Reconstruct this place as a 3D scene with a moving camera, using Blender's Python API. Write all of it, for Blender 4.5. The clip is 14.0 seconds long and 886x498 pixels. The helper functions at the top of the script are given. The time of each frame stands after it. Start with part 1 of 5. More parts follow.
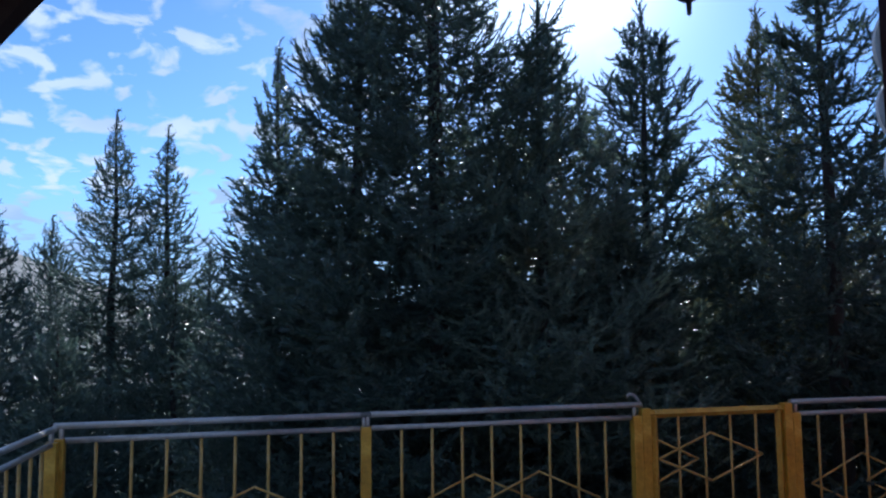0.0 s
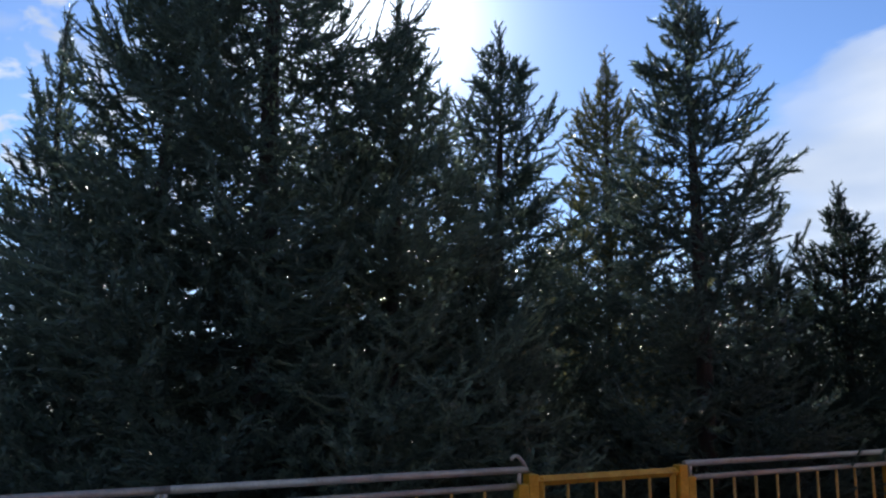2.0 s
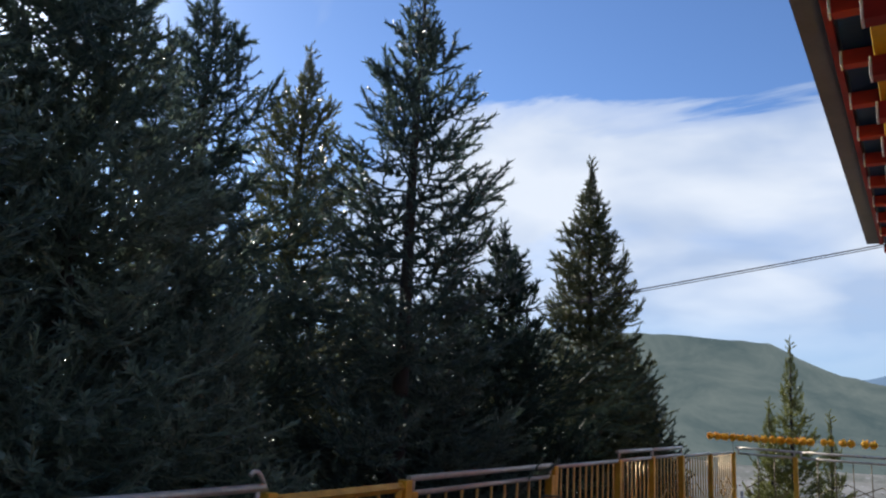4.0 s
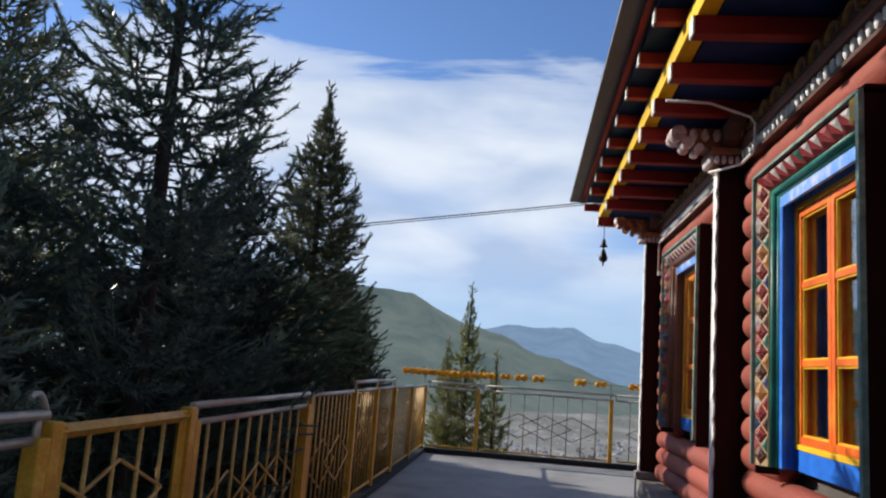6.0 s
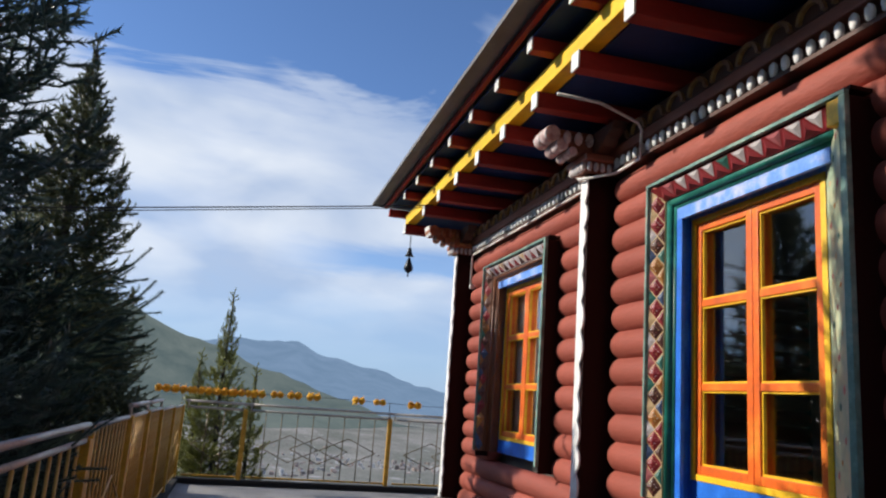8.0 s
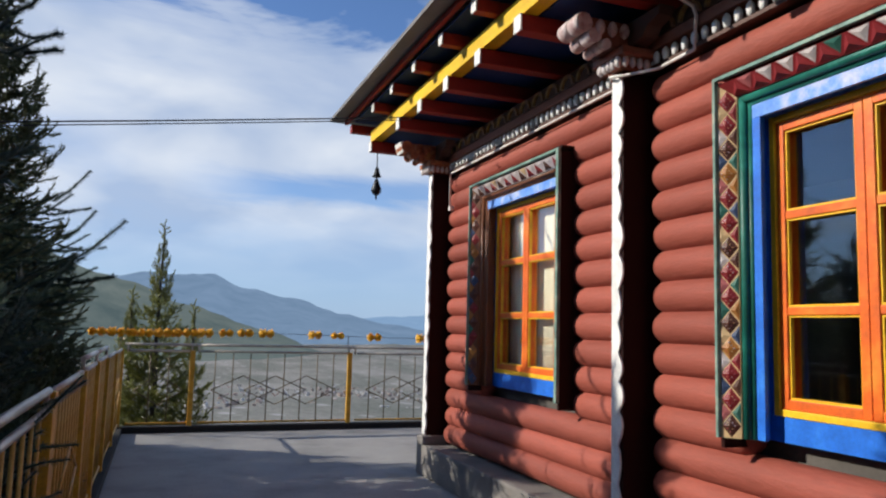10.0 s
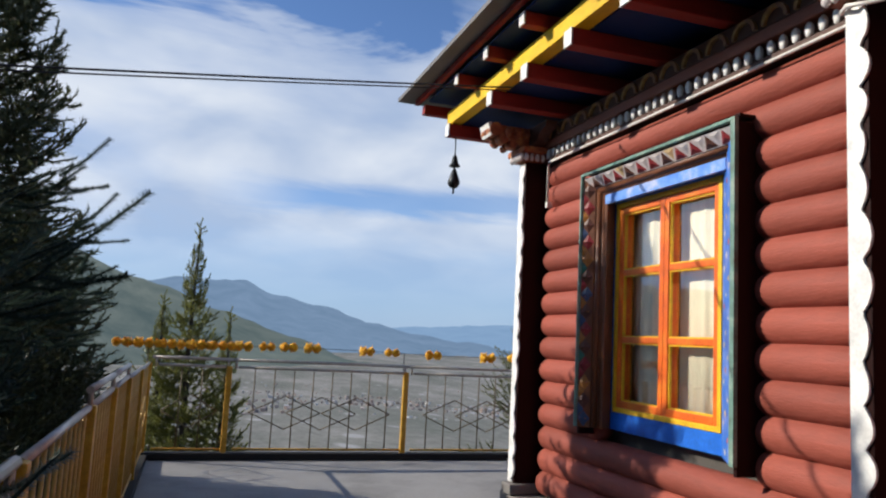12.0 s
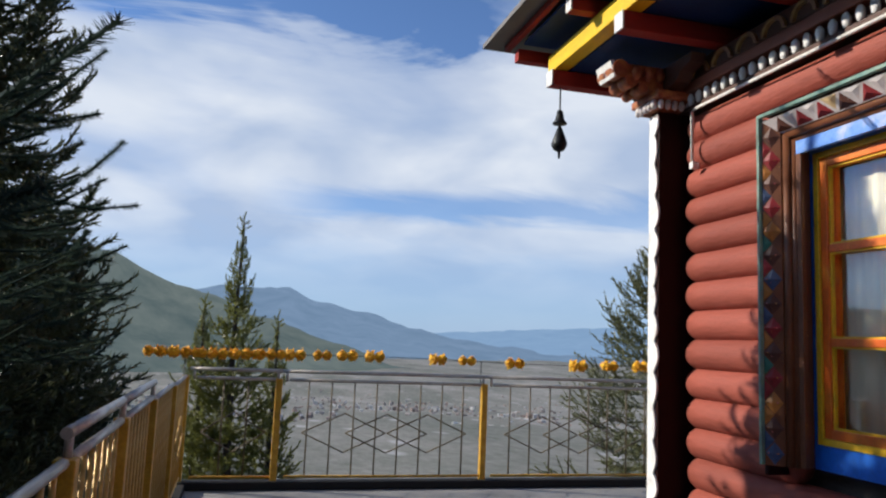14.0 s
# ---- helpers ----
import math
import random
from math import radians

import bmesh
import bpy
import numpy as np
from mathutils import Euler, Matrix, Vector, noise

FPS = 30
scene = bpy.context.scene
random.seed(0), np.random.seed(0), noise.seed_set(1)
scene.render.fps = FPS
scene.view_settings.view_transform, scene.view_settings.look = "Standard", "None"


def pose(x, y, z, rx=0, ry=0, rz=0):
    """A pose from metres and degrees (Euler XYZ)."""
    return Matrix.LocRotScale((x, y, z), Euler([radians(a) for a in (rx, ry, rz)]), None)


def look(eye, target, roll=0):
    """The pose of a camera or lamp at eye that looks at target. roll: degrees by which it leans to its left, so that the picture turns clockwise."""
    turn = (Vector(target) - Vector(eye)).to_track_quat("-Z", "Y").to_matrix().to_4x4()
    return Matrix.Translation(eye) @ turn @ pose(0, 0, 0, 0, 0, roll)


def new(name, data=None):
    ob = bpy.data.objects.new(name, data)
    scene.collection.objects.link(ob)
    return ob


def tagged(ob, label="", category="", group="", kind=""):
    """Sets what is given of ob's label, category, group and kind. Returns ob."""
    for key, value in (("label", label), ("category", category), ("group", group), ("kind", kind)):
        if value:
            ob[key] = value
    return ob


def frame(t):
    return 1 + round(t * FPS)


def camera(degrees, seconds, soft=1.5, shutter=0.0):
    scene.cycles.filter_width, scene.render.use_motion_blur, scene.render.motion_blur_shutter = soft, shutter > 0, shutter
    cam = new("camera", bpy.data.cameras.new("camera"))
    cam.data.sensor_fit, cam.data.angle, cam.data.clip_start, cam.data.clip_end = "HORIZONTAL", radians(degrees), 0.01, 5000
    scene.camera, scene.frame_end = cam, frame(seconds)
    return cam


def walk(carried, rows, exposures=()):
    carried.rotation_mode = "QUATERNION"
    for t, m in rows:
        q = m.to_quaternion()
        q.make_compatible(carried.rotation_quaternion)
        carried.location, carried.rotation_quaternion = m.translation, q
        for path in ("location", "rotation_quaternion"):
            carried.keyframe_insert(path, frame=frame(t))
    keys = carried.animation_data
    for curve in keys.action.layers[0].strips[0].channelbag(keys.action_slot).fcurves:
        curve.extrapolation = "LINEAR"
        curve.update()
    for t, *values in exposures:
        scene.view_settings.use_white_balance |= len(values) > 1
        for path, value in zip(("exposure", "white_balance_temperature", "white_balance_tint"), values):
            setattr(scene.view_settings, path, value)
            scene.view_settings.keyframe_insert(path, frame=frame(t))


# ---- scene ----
cam = camera(61.3, 14.0, soft=2.2)
PATH = [
    (0, (3.788, 0.821, 1.788), (1.837, 1.224, 1.963), -0.6),
    (0.5, (3.372, 0.841, 1.738), (1.446, 1.335, 1.953), -0.1),
    (1, (3.075, 0.846, 1.708), (1.186, 1.451, 1.96), -0.1),
    (1.5, (2.783, 0.863, 1.688), (0.944, 1.594, 1.978), -0.0),
    (2, (2.519, 0.856, 1.665), (0.76, 1.749, 1.997), 0.5),
    (2.5, (2.233, 0.827, 1.644), (0.596, 1.913, 2.019), 1.1),
    (3, (1.992, 0.748, 1.622), (0.509, 2.028, 2.024), 1.8),
    (3.5, (1.775, 0.7, 1.601), (0.478, 2.166, 2.01), 2.7),
    (4, (1.518, 0.592, 1.576), (0.455, 2.238, 1.981), 3.2),
    (4.2, (1.447, 0.539, 1.579), (0.464, 2.234, 1.979), 3.4),
    (6.3, (0.4, 0.81, 1.41), (0.286, 2.782, 1.725), 4.5),
    (6.5, (0.296, 0.889, 1.429), (0.26, 2.859, 1.773), 4.7),
    (7, (0.088, 1.136, 1.414), (0.25, 3.087, 1.821), 4.7),
    (7.5, (-0.116, 1.393, 1.431), (0.211, 3.32, 1.856), 4.6),
    (8, (-0.244, 1.685, 1.413), (0.225, 3.589, 1.81), 4.2),
    (8.2, (-0.278, 1.791, 1.407), (0.235, 3.686, 1.789), 4.1),
    (10.3, (-0.632, 2.806, 1.492), (0.067, 4.669, 1.687), 1.5),
    (10.5, (-0.617, 2.969, 1.516), (0.074, 4.836, 1.706), 1.6),
    (11, (-0.623, 3.345, 1.504), (0.055, 5.217, 1.698), 1.9),
    (11.5, (-0.599, 3.694, 1.546), (0.051, 5.574, 1.755), 2.4),
    (12, (-0.644, 4.057, 1.53), (-0.026, 5.944, 1.768), 3.0),
    (12.5, (-0.673, 4.438, 1.498), (-0.075, 6.329, 1.752), 3.5),
    (13, (-0.664, 4.83, 1.511), (-0.082, 6.727, 1.766), 3.4),
    (13.5, (-0.653, 5.182, 1.529), (-0.096, 7.086, 1.783), 2.9),
    (14, (-0.614, 5.555, 1.513), (-0.102, 7.472, 1.759), 2.4),
]
EXPOSURE = [(0.0, 0.28, 5300, 10), (1.0, 0.28, 5450, 10), (1.7, 0.30, 6250, 10), (4.0, 0.3, 6450, 10), (6.3, 0.29, 6500, 10), (8.2, 0.24, 6500, 10), (10.3, 0.17, 6500, 10), (14.0, 0.17, 6500, 10)]
walk(cam, [(t, look(eye, target, roll)) for t, eye, target, roll in PATH], EXPOSURE)

# ---- light ----
SUN_DIR = Vector((-0.845, 0.33, 0.46)).normalized()
sun_el = math.asin(SUN_DIR.z)
sun_az = math.atan2(SUN_DIR.x, SUN_DIR.y)
sun = new("sun", bpy.data.lights.new("sun", "SUN"))
sun.data.energy, sun.data.angle, sun.data.color = 4.5, radians(0.5), (1.0, 0.93, 0.82)
sun.matrix_world = look(SUN_DIR * 60, (0, 0, 0))


def node_tree(owner):
    owner.use_nodes = True
    owner.node_tree.nodes.clear()
    return owner.node_tree


def nd(nt, kind, **values):
    n = nt.nodes.new(kind)
    for key, v in values.items():
        if key in n.inputs:
            n.inputs[key].default_value = v
    return n


def ramp(nt, fac, stops):
    r = nt.nodes.new("ShaderNodeValToRGB")
    els = r.color_ramp.elements
    while len(els) < len(stops):
        els.new(0.5)
    for e, (p, c) in zip(els, stops):
        e.position = p
        e.color = (*c, 1) if len(c) == 3 else c
    nt.links.new(fac, r.inputs["Fac"])
    return r.outputs["Color"]


def math_node(nt, op, a, b):
    m = nt.nodes.new("ShaderNodeMath")
    m.operation = op
    for i, v in enumerate((a, b)):
        if hasattr(v, "is_linked"):
            nt.links.new(v, m.inputs[i])
        else:
            m.inputs[i].default_value = v
    return m.outputs[0]


def mix_rgb(nt, fac, a, b, blend="MIX"):
    m = nt.nodes.new("ShaderNodeMix")
    m.data_type, m.blend_type = "RGBA", blend
    for sock, v in ((m.inputs[0], fac), (m.inputs[6], a), (m.inputs[7], b)):
        if hasattr(v, "is_linked"):
            nt.links.new(v, sock)
        elif sock.type == "RGBA":
            sock.default_value = (*v, 1)
        else:
            sock.default_value = v
    return m.outputs[2]


world = bpy.data.worlds.new("sky")
scene.world = world
nt = node_tree(world)
sky = nt.nodes.new("ShaderNodeTexSky")
sky.sky_type, sky.sun_disc = "NISHITA", False
sky.sun_elevation, sky.sun_rotation = sun_el, sun_az
sky.altitude, sky.air_density, sky.dust_density, sky.ozone_density = 1500, 1.0, 0.6, 1.5
tc = nt.nodes.new("ShaderNodeTexCoord")
sep = nt.nodes.new("ShaderNodeSeparateXYZ")
nt.links.new(tc.outputs["Generated"], sep.inputs[0])
den = math_node(nt, "ADD", math_node(nt, "MAXIMUM", sep.outputs[2], 0.0), 0.26)
comb = nt.nodes.new("ShaderNodeCombineXYZ")
nt.links.new(math_node(nt, "DIVIDE", sep.outputs[0], den), comb.inputs[0])
nt.links.new(math_node(nt, "DIVIDE", sep.outputs[1], den), comb.inputs[1])
# broad bank of cloud, and small flocks
big = nd(nt, "ShaderNodeTexNoise", Scale=0.9, Detail=6.0, Roughness=0.53, Distortion=0.3)
small = nd(nt, "ShaderNodeTexNoise", Scale=9.0, Detail=5.0, Roughness=0.5, Distortion=0.4)
shift = nd(nt, "ShaderNodeMapping")
shift.inputs["Location"].default_value = (0.7, 2.4, 0.0)
shift.inputs["Scale"].default_value = (0.85, 1.15, 1.0)
nt.links.new(comb.outputs[0], shift.inputs["Vector"])
nt.links.new(shift.outputs[0], big.inputs["Vector"])
nt.links.new(comb.outputs[0], small.inputs["Vector"])
# the bank lies to the north, low down, with a ragged upper edge and one clear streak in it
wisp = nd(nt, "ShaderNodeTexNoise", Scale=3.2, Detail=6.0, Roughness=0.6, Distortion=0.5)
drawn = nd(nt, "ShaderNodeMapping")
drawn.inputs["Scale"].default_value = (0.55, 1.5, 1.0)
drawn.inputs["Rotation"].default_value = (0.0, 0.0, 0.35)
nt.links.new(comb.outputs[0], drawn.inputs["Vector"])
nt.links.new(drawn.outputs[0], wisp.inputs["Vector"])
ragged = math_node(nt, "ADD", sep.outputs[2], math_node(nt, "MULTIPLY", math_node(nt, "SUBTRACT", wisp.outputs["Fac"], 0.5), 0.16))
bank = math_node(nt, "MULTIPLY", ramp(nt, sep.outputs[1], [(0.70, (0, 0, 0)), (0.84, (1, 1, 1))]),
                 ramp(nt, ragged, [(0.335, (1, 1, 1)), (0.41, (0.25, 0.25, 0.25)), (0.52, (0, 0, 0))]))
cover = math_node(nt, "ADD", big.outputs["Fac"], math_node(nt, "MULTIPLY", bank, 0.30))
c_big = ramp(nt, cover, [(0.57, (0, 0, 0)), (0.615, (0.55, 0.55, 0.55)), (0.76, (0.95, 0.95, 0.95))])
thin = math_node(nt, "ADD", sep.outputs[2], math_node(nt, "MULTIPLY", math_node(nt, "SUBTRACT", wisp.outputs["Fac"], 0.5), 0.07))
streak = math_node(nt, "MULTIPLY", ramp(nt, thin, [(0.150, (0, 0, 0)), (0.168, (1, 1, 1)), (0.184, (1, 1, 1)), (0.205, (0, 0, 0))]),
                   ramp(nt, sep.outputs[0], [(0.0, (0, 0, 0)), (0.14, (0.85, 0.85, 0.85)), (0.5, (0.7, 0.7, 0.7))]))
c_big = math_node(nt, "MULTIPLY", c_big, math_node(nt, "SUBTRACT", 1.0, streak))
flock = math_node(nt, "MULTIPLY", ramp(nt, small.outputs["Fac"], [(0.51, (0, 0, 0)), (0.60, (1, 1, 1))]),
                  ramp(nt, sep.outputs[1], [(0.15, (0.9, 0.9, 0.9)), (0.45, (0, 0, 0))]))
c_big = math_node(nt, "MULTIPLY", c_big, ramp(nt, sep.outputs[2], [(0.04, (0.25, 0.25, 0.25)), (0.13, (0.9, 0.9, 0.9)), (0.23, (1, 1, 1))]))
cloud = math_node(nt, "MAXIMUM", c_big, flock)
soft = nd(nt, "ShaderNodeTexNoise", Scale=2.2, Detail=4.0, Roughness=0.45, Distortion=0.3)
nt.links.new(comb.outputs[0], soft.inputs["Vector"])
shade = ramp(nt, soft.outputs["Fac"], [(0.36, (4.7, 5.8, 7.8)), (0.62, (8.1, 8.7, 9.6))])
col = mix_rgb(nt, cloud, mix_rgb(nt, 1.0, sky.outputs[0], (1.02, 1.25, 1.60), "MULTIPLY"), shade)
# pale blue haze along the horizon
col = mix_rgb(nt, ramp(nt, sep.outputs[2], [(0.0, (0.8, 0.8, 0.8)), (0.07, (0.6, 0.6, 0.6)), (0.16, (0, 0, 0))]), col, (3.5, 5.1, 7.7))
# haze round the sun
toward = nt.nodes.new("ShaderNodeVectorMath")
toward.operation = "DOT_PRODUCT"
toward.inputs[1].default_value = SUN_DIR
nt.links.new(tc.outputs["Generated"], toward.inputs[0])
glow = math_node(nt, "POWER", math_node(nt, "MAXIMUM", toward.outputs["Value"], 0.0), 130.0)
col = mix_rgb(nt, glow, col, mix_rgb(nt, 1.0, col, (14.0, 14.0, 13.5), "ADD"))
bg = nt.nodes.new("ShaderNodeBackground")
bg.inputs["Strength"].default_value = 0.084
nt.links.new(col, bg.inputs["Color"])
out = nt.nodes.new("ShaderNodeOutputWorld")
nt.links.new(bg.outputs[0], out.inputs[0])

# ---- materials ----
def material(name, base, rough=0.6, dark=None, light=None, scale=6.0, fine=60.0, bump=0.25, metal=0.0, stretch=(1, 1, 1),
             wear=None, wear_at=0.62, per_object=0.0, spec=0.4, dist=0.02):
    """A painted or natural surface: broad stains, fine grain, bump, optional wear colour where paint has gone."""
    m = bpy.data.materials.new(name)
    nt = node_tree(m)
    tc = nt.nodes.new("ShaderNodeTexCoord")
    mp = nd(nt, "ShaderNodeMapping")
    mp.inputs["Scale"].default_value = stretch
    nt.links.new(tc.outputs["Object"], mp.inputs["Vector"])
    broad = nd(nt, "ShaderNodeTexNoise", Scale=scale, Detail=4.0, Roughness=0.6)
    grain = nd(nt, "ShaderNodeTexNoise", Scale=fine, Detail=3.0, Roughness=0.7)
    for n in (broad, grain):
        nt.links.new(mp.outputs[0], n.inputs["Vector"])
    dark = dark or tuple(c * 0.72 for c in base)
    light = light or tuple(min(1.0, c * 1.18) for c in base)
    c = ramp(nt, broad.outputs["Fac"], [(0.25, dark), (0.5, base), (0.78, light)])
    g = ramp(nt, grain.outputs["Fac"], [(0.2, (0.80, 0.80, 0.80)), (0.8, (1.12, 1.12, 1.12))])
    c = mix_rgb(nt, 1.0, c, g, "MULTIPLY")
    if wear:
        w = nd(nt, "ShaderNodeTexNoise", Scale=scale * 5, Detail=6.0, Roughness=0.75)
        nt.links.new(mp.outputs[0], w.inputs["Vector"])
        c = mix_rgb(nt, ramp(nt, w.outputs["Fac"], [(wear_at, (0, 0, 0)), (wear_at + 0.06, (1, 1, 1))]), c, wear)
    if per_object:
        oi = nt.nodes.new("ShaderNodeObjectInfo")
        v = ramp(nt, oi.outputs["Random"], [(0.0, (1 - per_object,) * 3), (1.0, (1 + per_object,) * 3)])
        c = mix_rgb(nt, 1.0, c, v, "MULTIPLY")
    b = nt.nodes.new("ShaderNodeBsdfPrincipled")
    nt.links.new(c, b.inputs["Base Color"])
    b.inputs["Metallic"].default_value = metal
    b.inputs["Specular IOR Level"].default_value = spec
    r = ramp(nt, grain.outputs["Fac"], [(0.0, (max(0.02, rough - 0.12),) * 3), (1.0, (min(1.0, rough + 0.12),) * 3)])
    nt.links.new(r, b.inputs["Roughness"])
    if bump:
        bp = nd(nt, "ShaderNodeBump", Strength=bump, Distance=dist)
        nt.links.new(math_node(nt, "ADD", grain.outputs["Fac"], broad.outputs["Fac"]), bp.inputs["Height"])
        nt.links.new(bp.outputs[0], b.inputs["Normal"])
    o = nt.nodes.new("ShaderNodeOutputMaterial")
    nt.links.new(b.outputs[0], o.inputs[0])
    return m


M_LOG = material("log_red_paint", (0.325, 0.080, 0.054), 0.66, scale=3.0, fine=45, stretch=(1, 0.25, 1), bump=0.45,
                 wear=(0.15, 0.045, 0.032), wear_at=0.71, per_object=0.14, spec=0.3, dist=0.012)
M_COLUMN = material("column_maroon", (0.022, 0.005, 0.004), 0.6, scale=4, fine=50, stretch=(1, 1, 0.3), bump=0.2, spec=0.12, dist=0.008)
M_WHITE = material("white_paint", (0.80, 0.79, 0.76), 0.55, scale=9, fine=70, bump=0.2, wear=(0.5, 0.46, 0.4), wear_at=0.72, dist=0.006)
M_RAFTER = material("rafter_red", (0.30, 0.026, 0.018), 0.6, scale=4, fine=40, stretch=(0.3, 1, 1), bump=0.25, per_object=0.15, spec=0.2, dist=0.008)
M_YELLOW = material("beam_yellow", (0.86, 0.54, 0.012), 0.5, scale=3, fine=40, stretch=(1, 0.3, 1), wear=(0.55, 0.30, 0.05), wear_at=0.68, dist=0.008)
M_BLUE = material("soffit_blue", (0.008, 0.035, 0.13), 0.6, scale=4, fine=30, spec=0.2, dist=0.006)
M_SKYBLUE = material("window_blue", (0.012, 0.15, 0.66), 0.5, scale=7, fine=50, light=(0.04, 0.25, 0.80), dist=0.004)
M_CLOUDBAND = material("painted_cloud_band", (0.16, 0.34, 0.78), 0.5, scale=9, fine=50, dark=(0.06, 0.22, 0.75), light=(0.66, 0.64, 0.80), dist=0.004)
M_GREEN = material("moulding_green", (0.008, 0.12, 0.09), 0.45, scale=7, fine=50, light=(0.03, 0.26, 0.20), dist=0.006)
M_BROWN = material("moulding_brown", (0.16, 0.055, 0.022), 0.45, scale=8, fine=50, wear=(0.55, 0.32, 0.06), wear_at=0.64, dist=0.008)
M_ORANGE = material("casement_orange", (0.76, 0.135, 0.012), 0.42, scale=5, fine=45, light=(0.80, 0.28, 0.03), dark=(0.55, 0.10, 0.02), dist=0.004)
M_CASEYEL = material("casement_yellow", (0.85, 0.50, 0.02), 0.42, scale=6, fine=45, dist=0.004)
M_TEALEDGE = material("frame_edge_teal", (0.15, 0.28, 0.23), 0.5, scale=8, fine=50, light=(0.40, 0.46, 0.36), dark=(0.10, 0.12, 0.09), dist=0.004)
M_TRI = [material("carving_" + n, c, 0.5, scale=14, fine=70, dist=0.004, bump=0.3) for n, c in (
    ("crimson", (0.26, 0.022, 0.026)), ("cream", (0.70, 0.50, 0.26)), ("slate_blue", (0.05, 0.08, 0.16)), ("sea_green", (0.04, 0.16, 0.12)),
    ("pink", (0.50, 0.15, 0.15)), ("pale", (0.68, 0.62, 0.60)), ("ochre", (0.42, 0.17, 0.035)), ("dark_brown", (0.10, 0.035, 0.022)))]
M_FLOWERED = material("flowered_blue_board", (0.03, 0.17, 0.60), 0.5, scale=11, fine=60, dark=(0.01, 0.11, 0.52), light=(0.34, 0.40, 0.74), dist=0.004)
M_SAGE = material("flowered_sage_board", (0.46, 0.52, 0.34), 0.5, scale=9, fine=60, dark=(0.22, 0.36, 0.26), light=(0.66, 0.60, 0.34), dist=0.004)
M_SCROLL = material("scroll_pale_rose", (0.66, 0.52, 0.50), 0.45, scale=16, fine=70, dark=(0.34, 0.15, 0.14), light=(0.80, 0.74, 0.72), bump=0.4, dist=0.008)
M_MOULD = material("frieze_moulding_brown", (0.25, 0.085, 0.05), 0.5, scale=6, fine=40, stretch=(1, 0.4, 1), dist=0.006)
M_LOTUS = material("lotus_gilding", (0.36, 0.20, 0.07), 0.45, scale=14, fine=60, dark=(0.16, 0.06, 0.14), light=(0.5, 0.32, 0.10), dist=0.004)
M_FRIEZE = material("frieze_brown", (0.085, 0.035, 0.022), 0.55, scale=6, fine=40, stretch=(1, 0.4, 1), dist=0.006)
M_CARVE = material("capital_carving", (0.40, 0.12, 0.05), 0.5, scale=16, fine=60, dark=(0.14, 0.03, 0.02), light=(0.62, 0.28, 0.08), bump=0.4, dist=0.01)
M_ROOF = material("roof_sheet_grey", (0.16, 0.15, 0.14), 0.6, scale=2, fine=30, wear=(0.24, 0.20, 0.16), dist=0.006)
M_GOLD = material("railing_gold_paint", (0.64, 0.34, 0.035), 0.42, scale=10, fine=80, light=(0.80, 0.50, 0.08), wear=(0.20, 0.09, 0.04), wear_at=0.68, metal=0.1, dist=0.004)
M_STEEL = material("railing_grey_tube", (0.50, 0.45, 0.39), 0.34, scale=10, fine=80, wear=(0.20, 0.12, 0.07), wear_at=0.66, metal=0.4, dist=0.003)
M_BAR = material("railing_bar", (0.58, 0.34, 0.08), 0.42, scale=10, fine=90, light=(0.66, 0.46, 0.18), metal=0.15, dist=0.003)
# darkened copy for the north railing: its backlit look is put into the colour
M_BAR_BACKLIT = material("railing_bar_backlit", (0.13, 0.10, 0.06), 0.5, scale=10, fine=90, metal=0.3, dist=0.003)
M_FLOOR = material("terrace_concrete", (0.31, 0.30, 0.285), 0.85, scale=1.3, fine=35, dark=(0.19, 0.185, 0.175), wear=(0.22, 0.21, 0.20), wear_at=0.62, bump=0.4, dist=0.01)
M_PLINTH = material("plinth_stone", (0.20, 0.185, 0.17), 0.85, scale=3, fine=40, wear=(0.22, 0.2, 0.19), bump=0.5, dist=0.015)
# concrete set near black: the shade on the kerb's face is in the colour
M_KERB = material("kerb_shaded", (0.016, 0.015, 0.014), 0.8, scale=4, fine=40, bump=0.4, dist=0.01)
M_TRUNK = material("spruce_bark", (0.05, 0.042, 0.036), 0.9, scale=8, fine=50, stretch=(1, 1, 0.3), bump=0.8, dist=0.02)
M_BRONZE = material("bell_dark_bronze", (0.035, 0.038, 0.04), 0.45, scale=20, fine=90, metal=0.7, dist=0.003)
M_CABLE = material("cable_black", (0.03, 0.03, 0.032), 0.6, scale=20, fine=90, bump=0.0)
M_PIPE = material("pale_conduit", (0.78, 0.75, 0.70), 0.4, scale=12, fine=80, dist=0.002)
M_CURTAIN = material("cream_curtain", (0.82, 0.77, 0.56), 0.9, scale=3, fine=120, stretch=(1, 3, 0.3), bump=0.4, dist=0.01)
# dark plaster tone: the dimness of the closed room is in the colour
M_ROOM = material("unlit_room_plaster", (0.10, 0.09, 0.08), 0.9, scale=2, fine=40)
M_MARIGOLD = material("marigold_petals", (0.95, 0.47, 0.012), 0.6, scale=30, fine=150, light=(0.98, 0.66, 0.04), dark=(0.70, 0.22, 0.008), bump=0.6, dist=0.02)


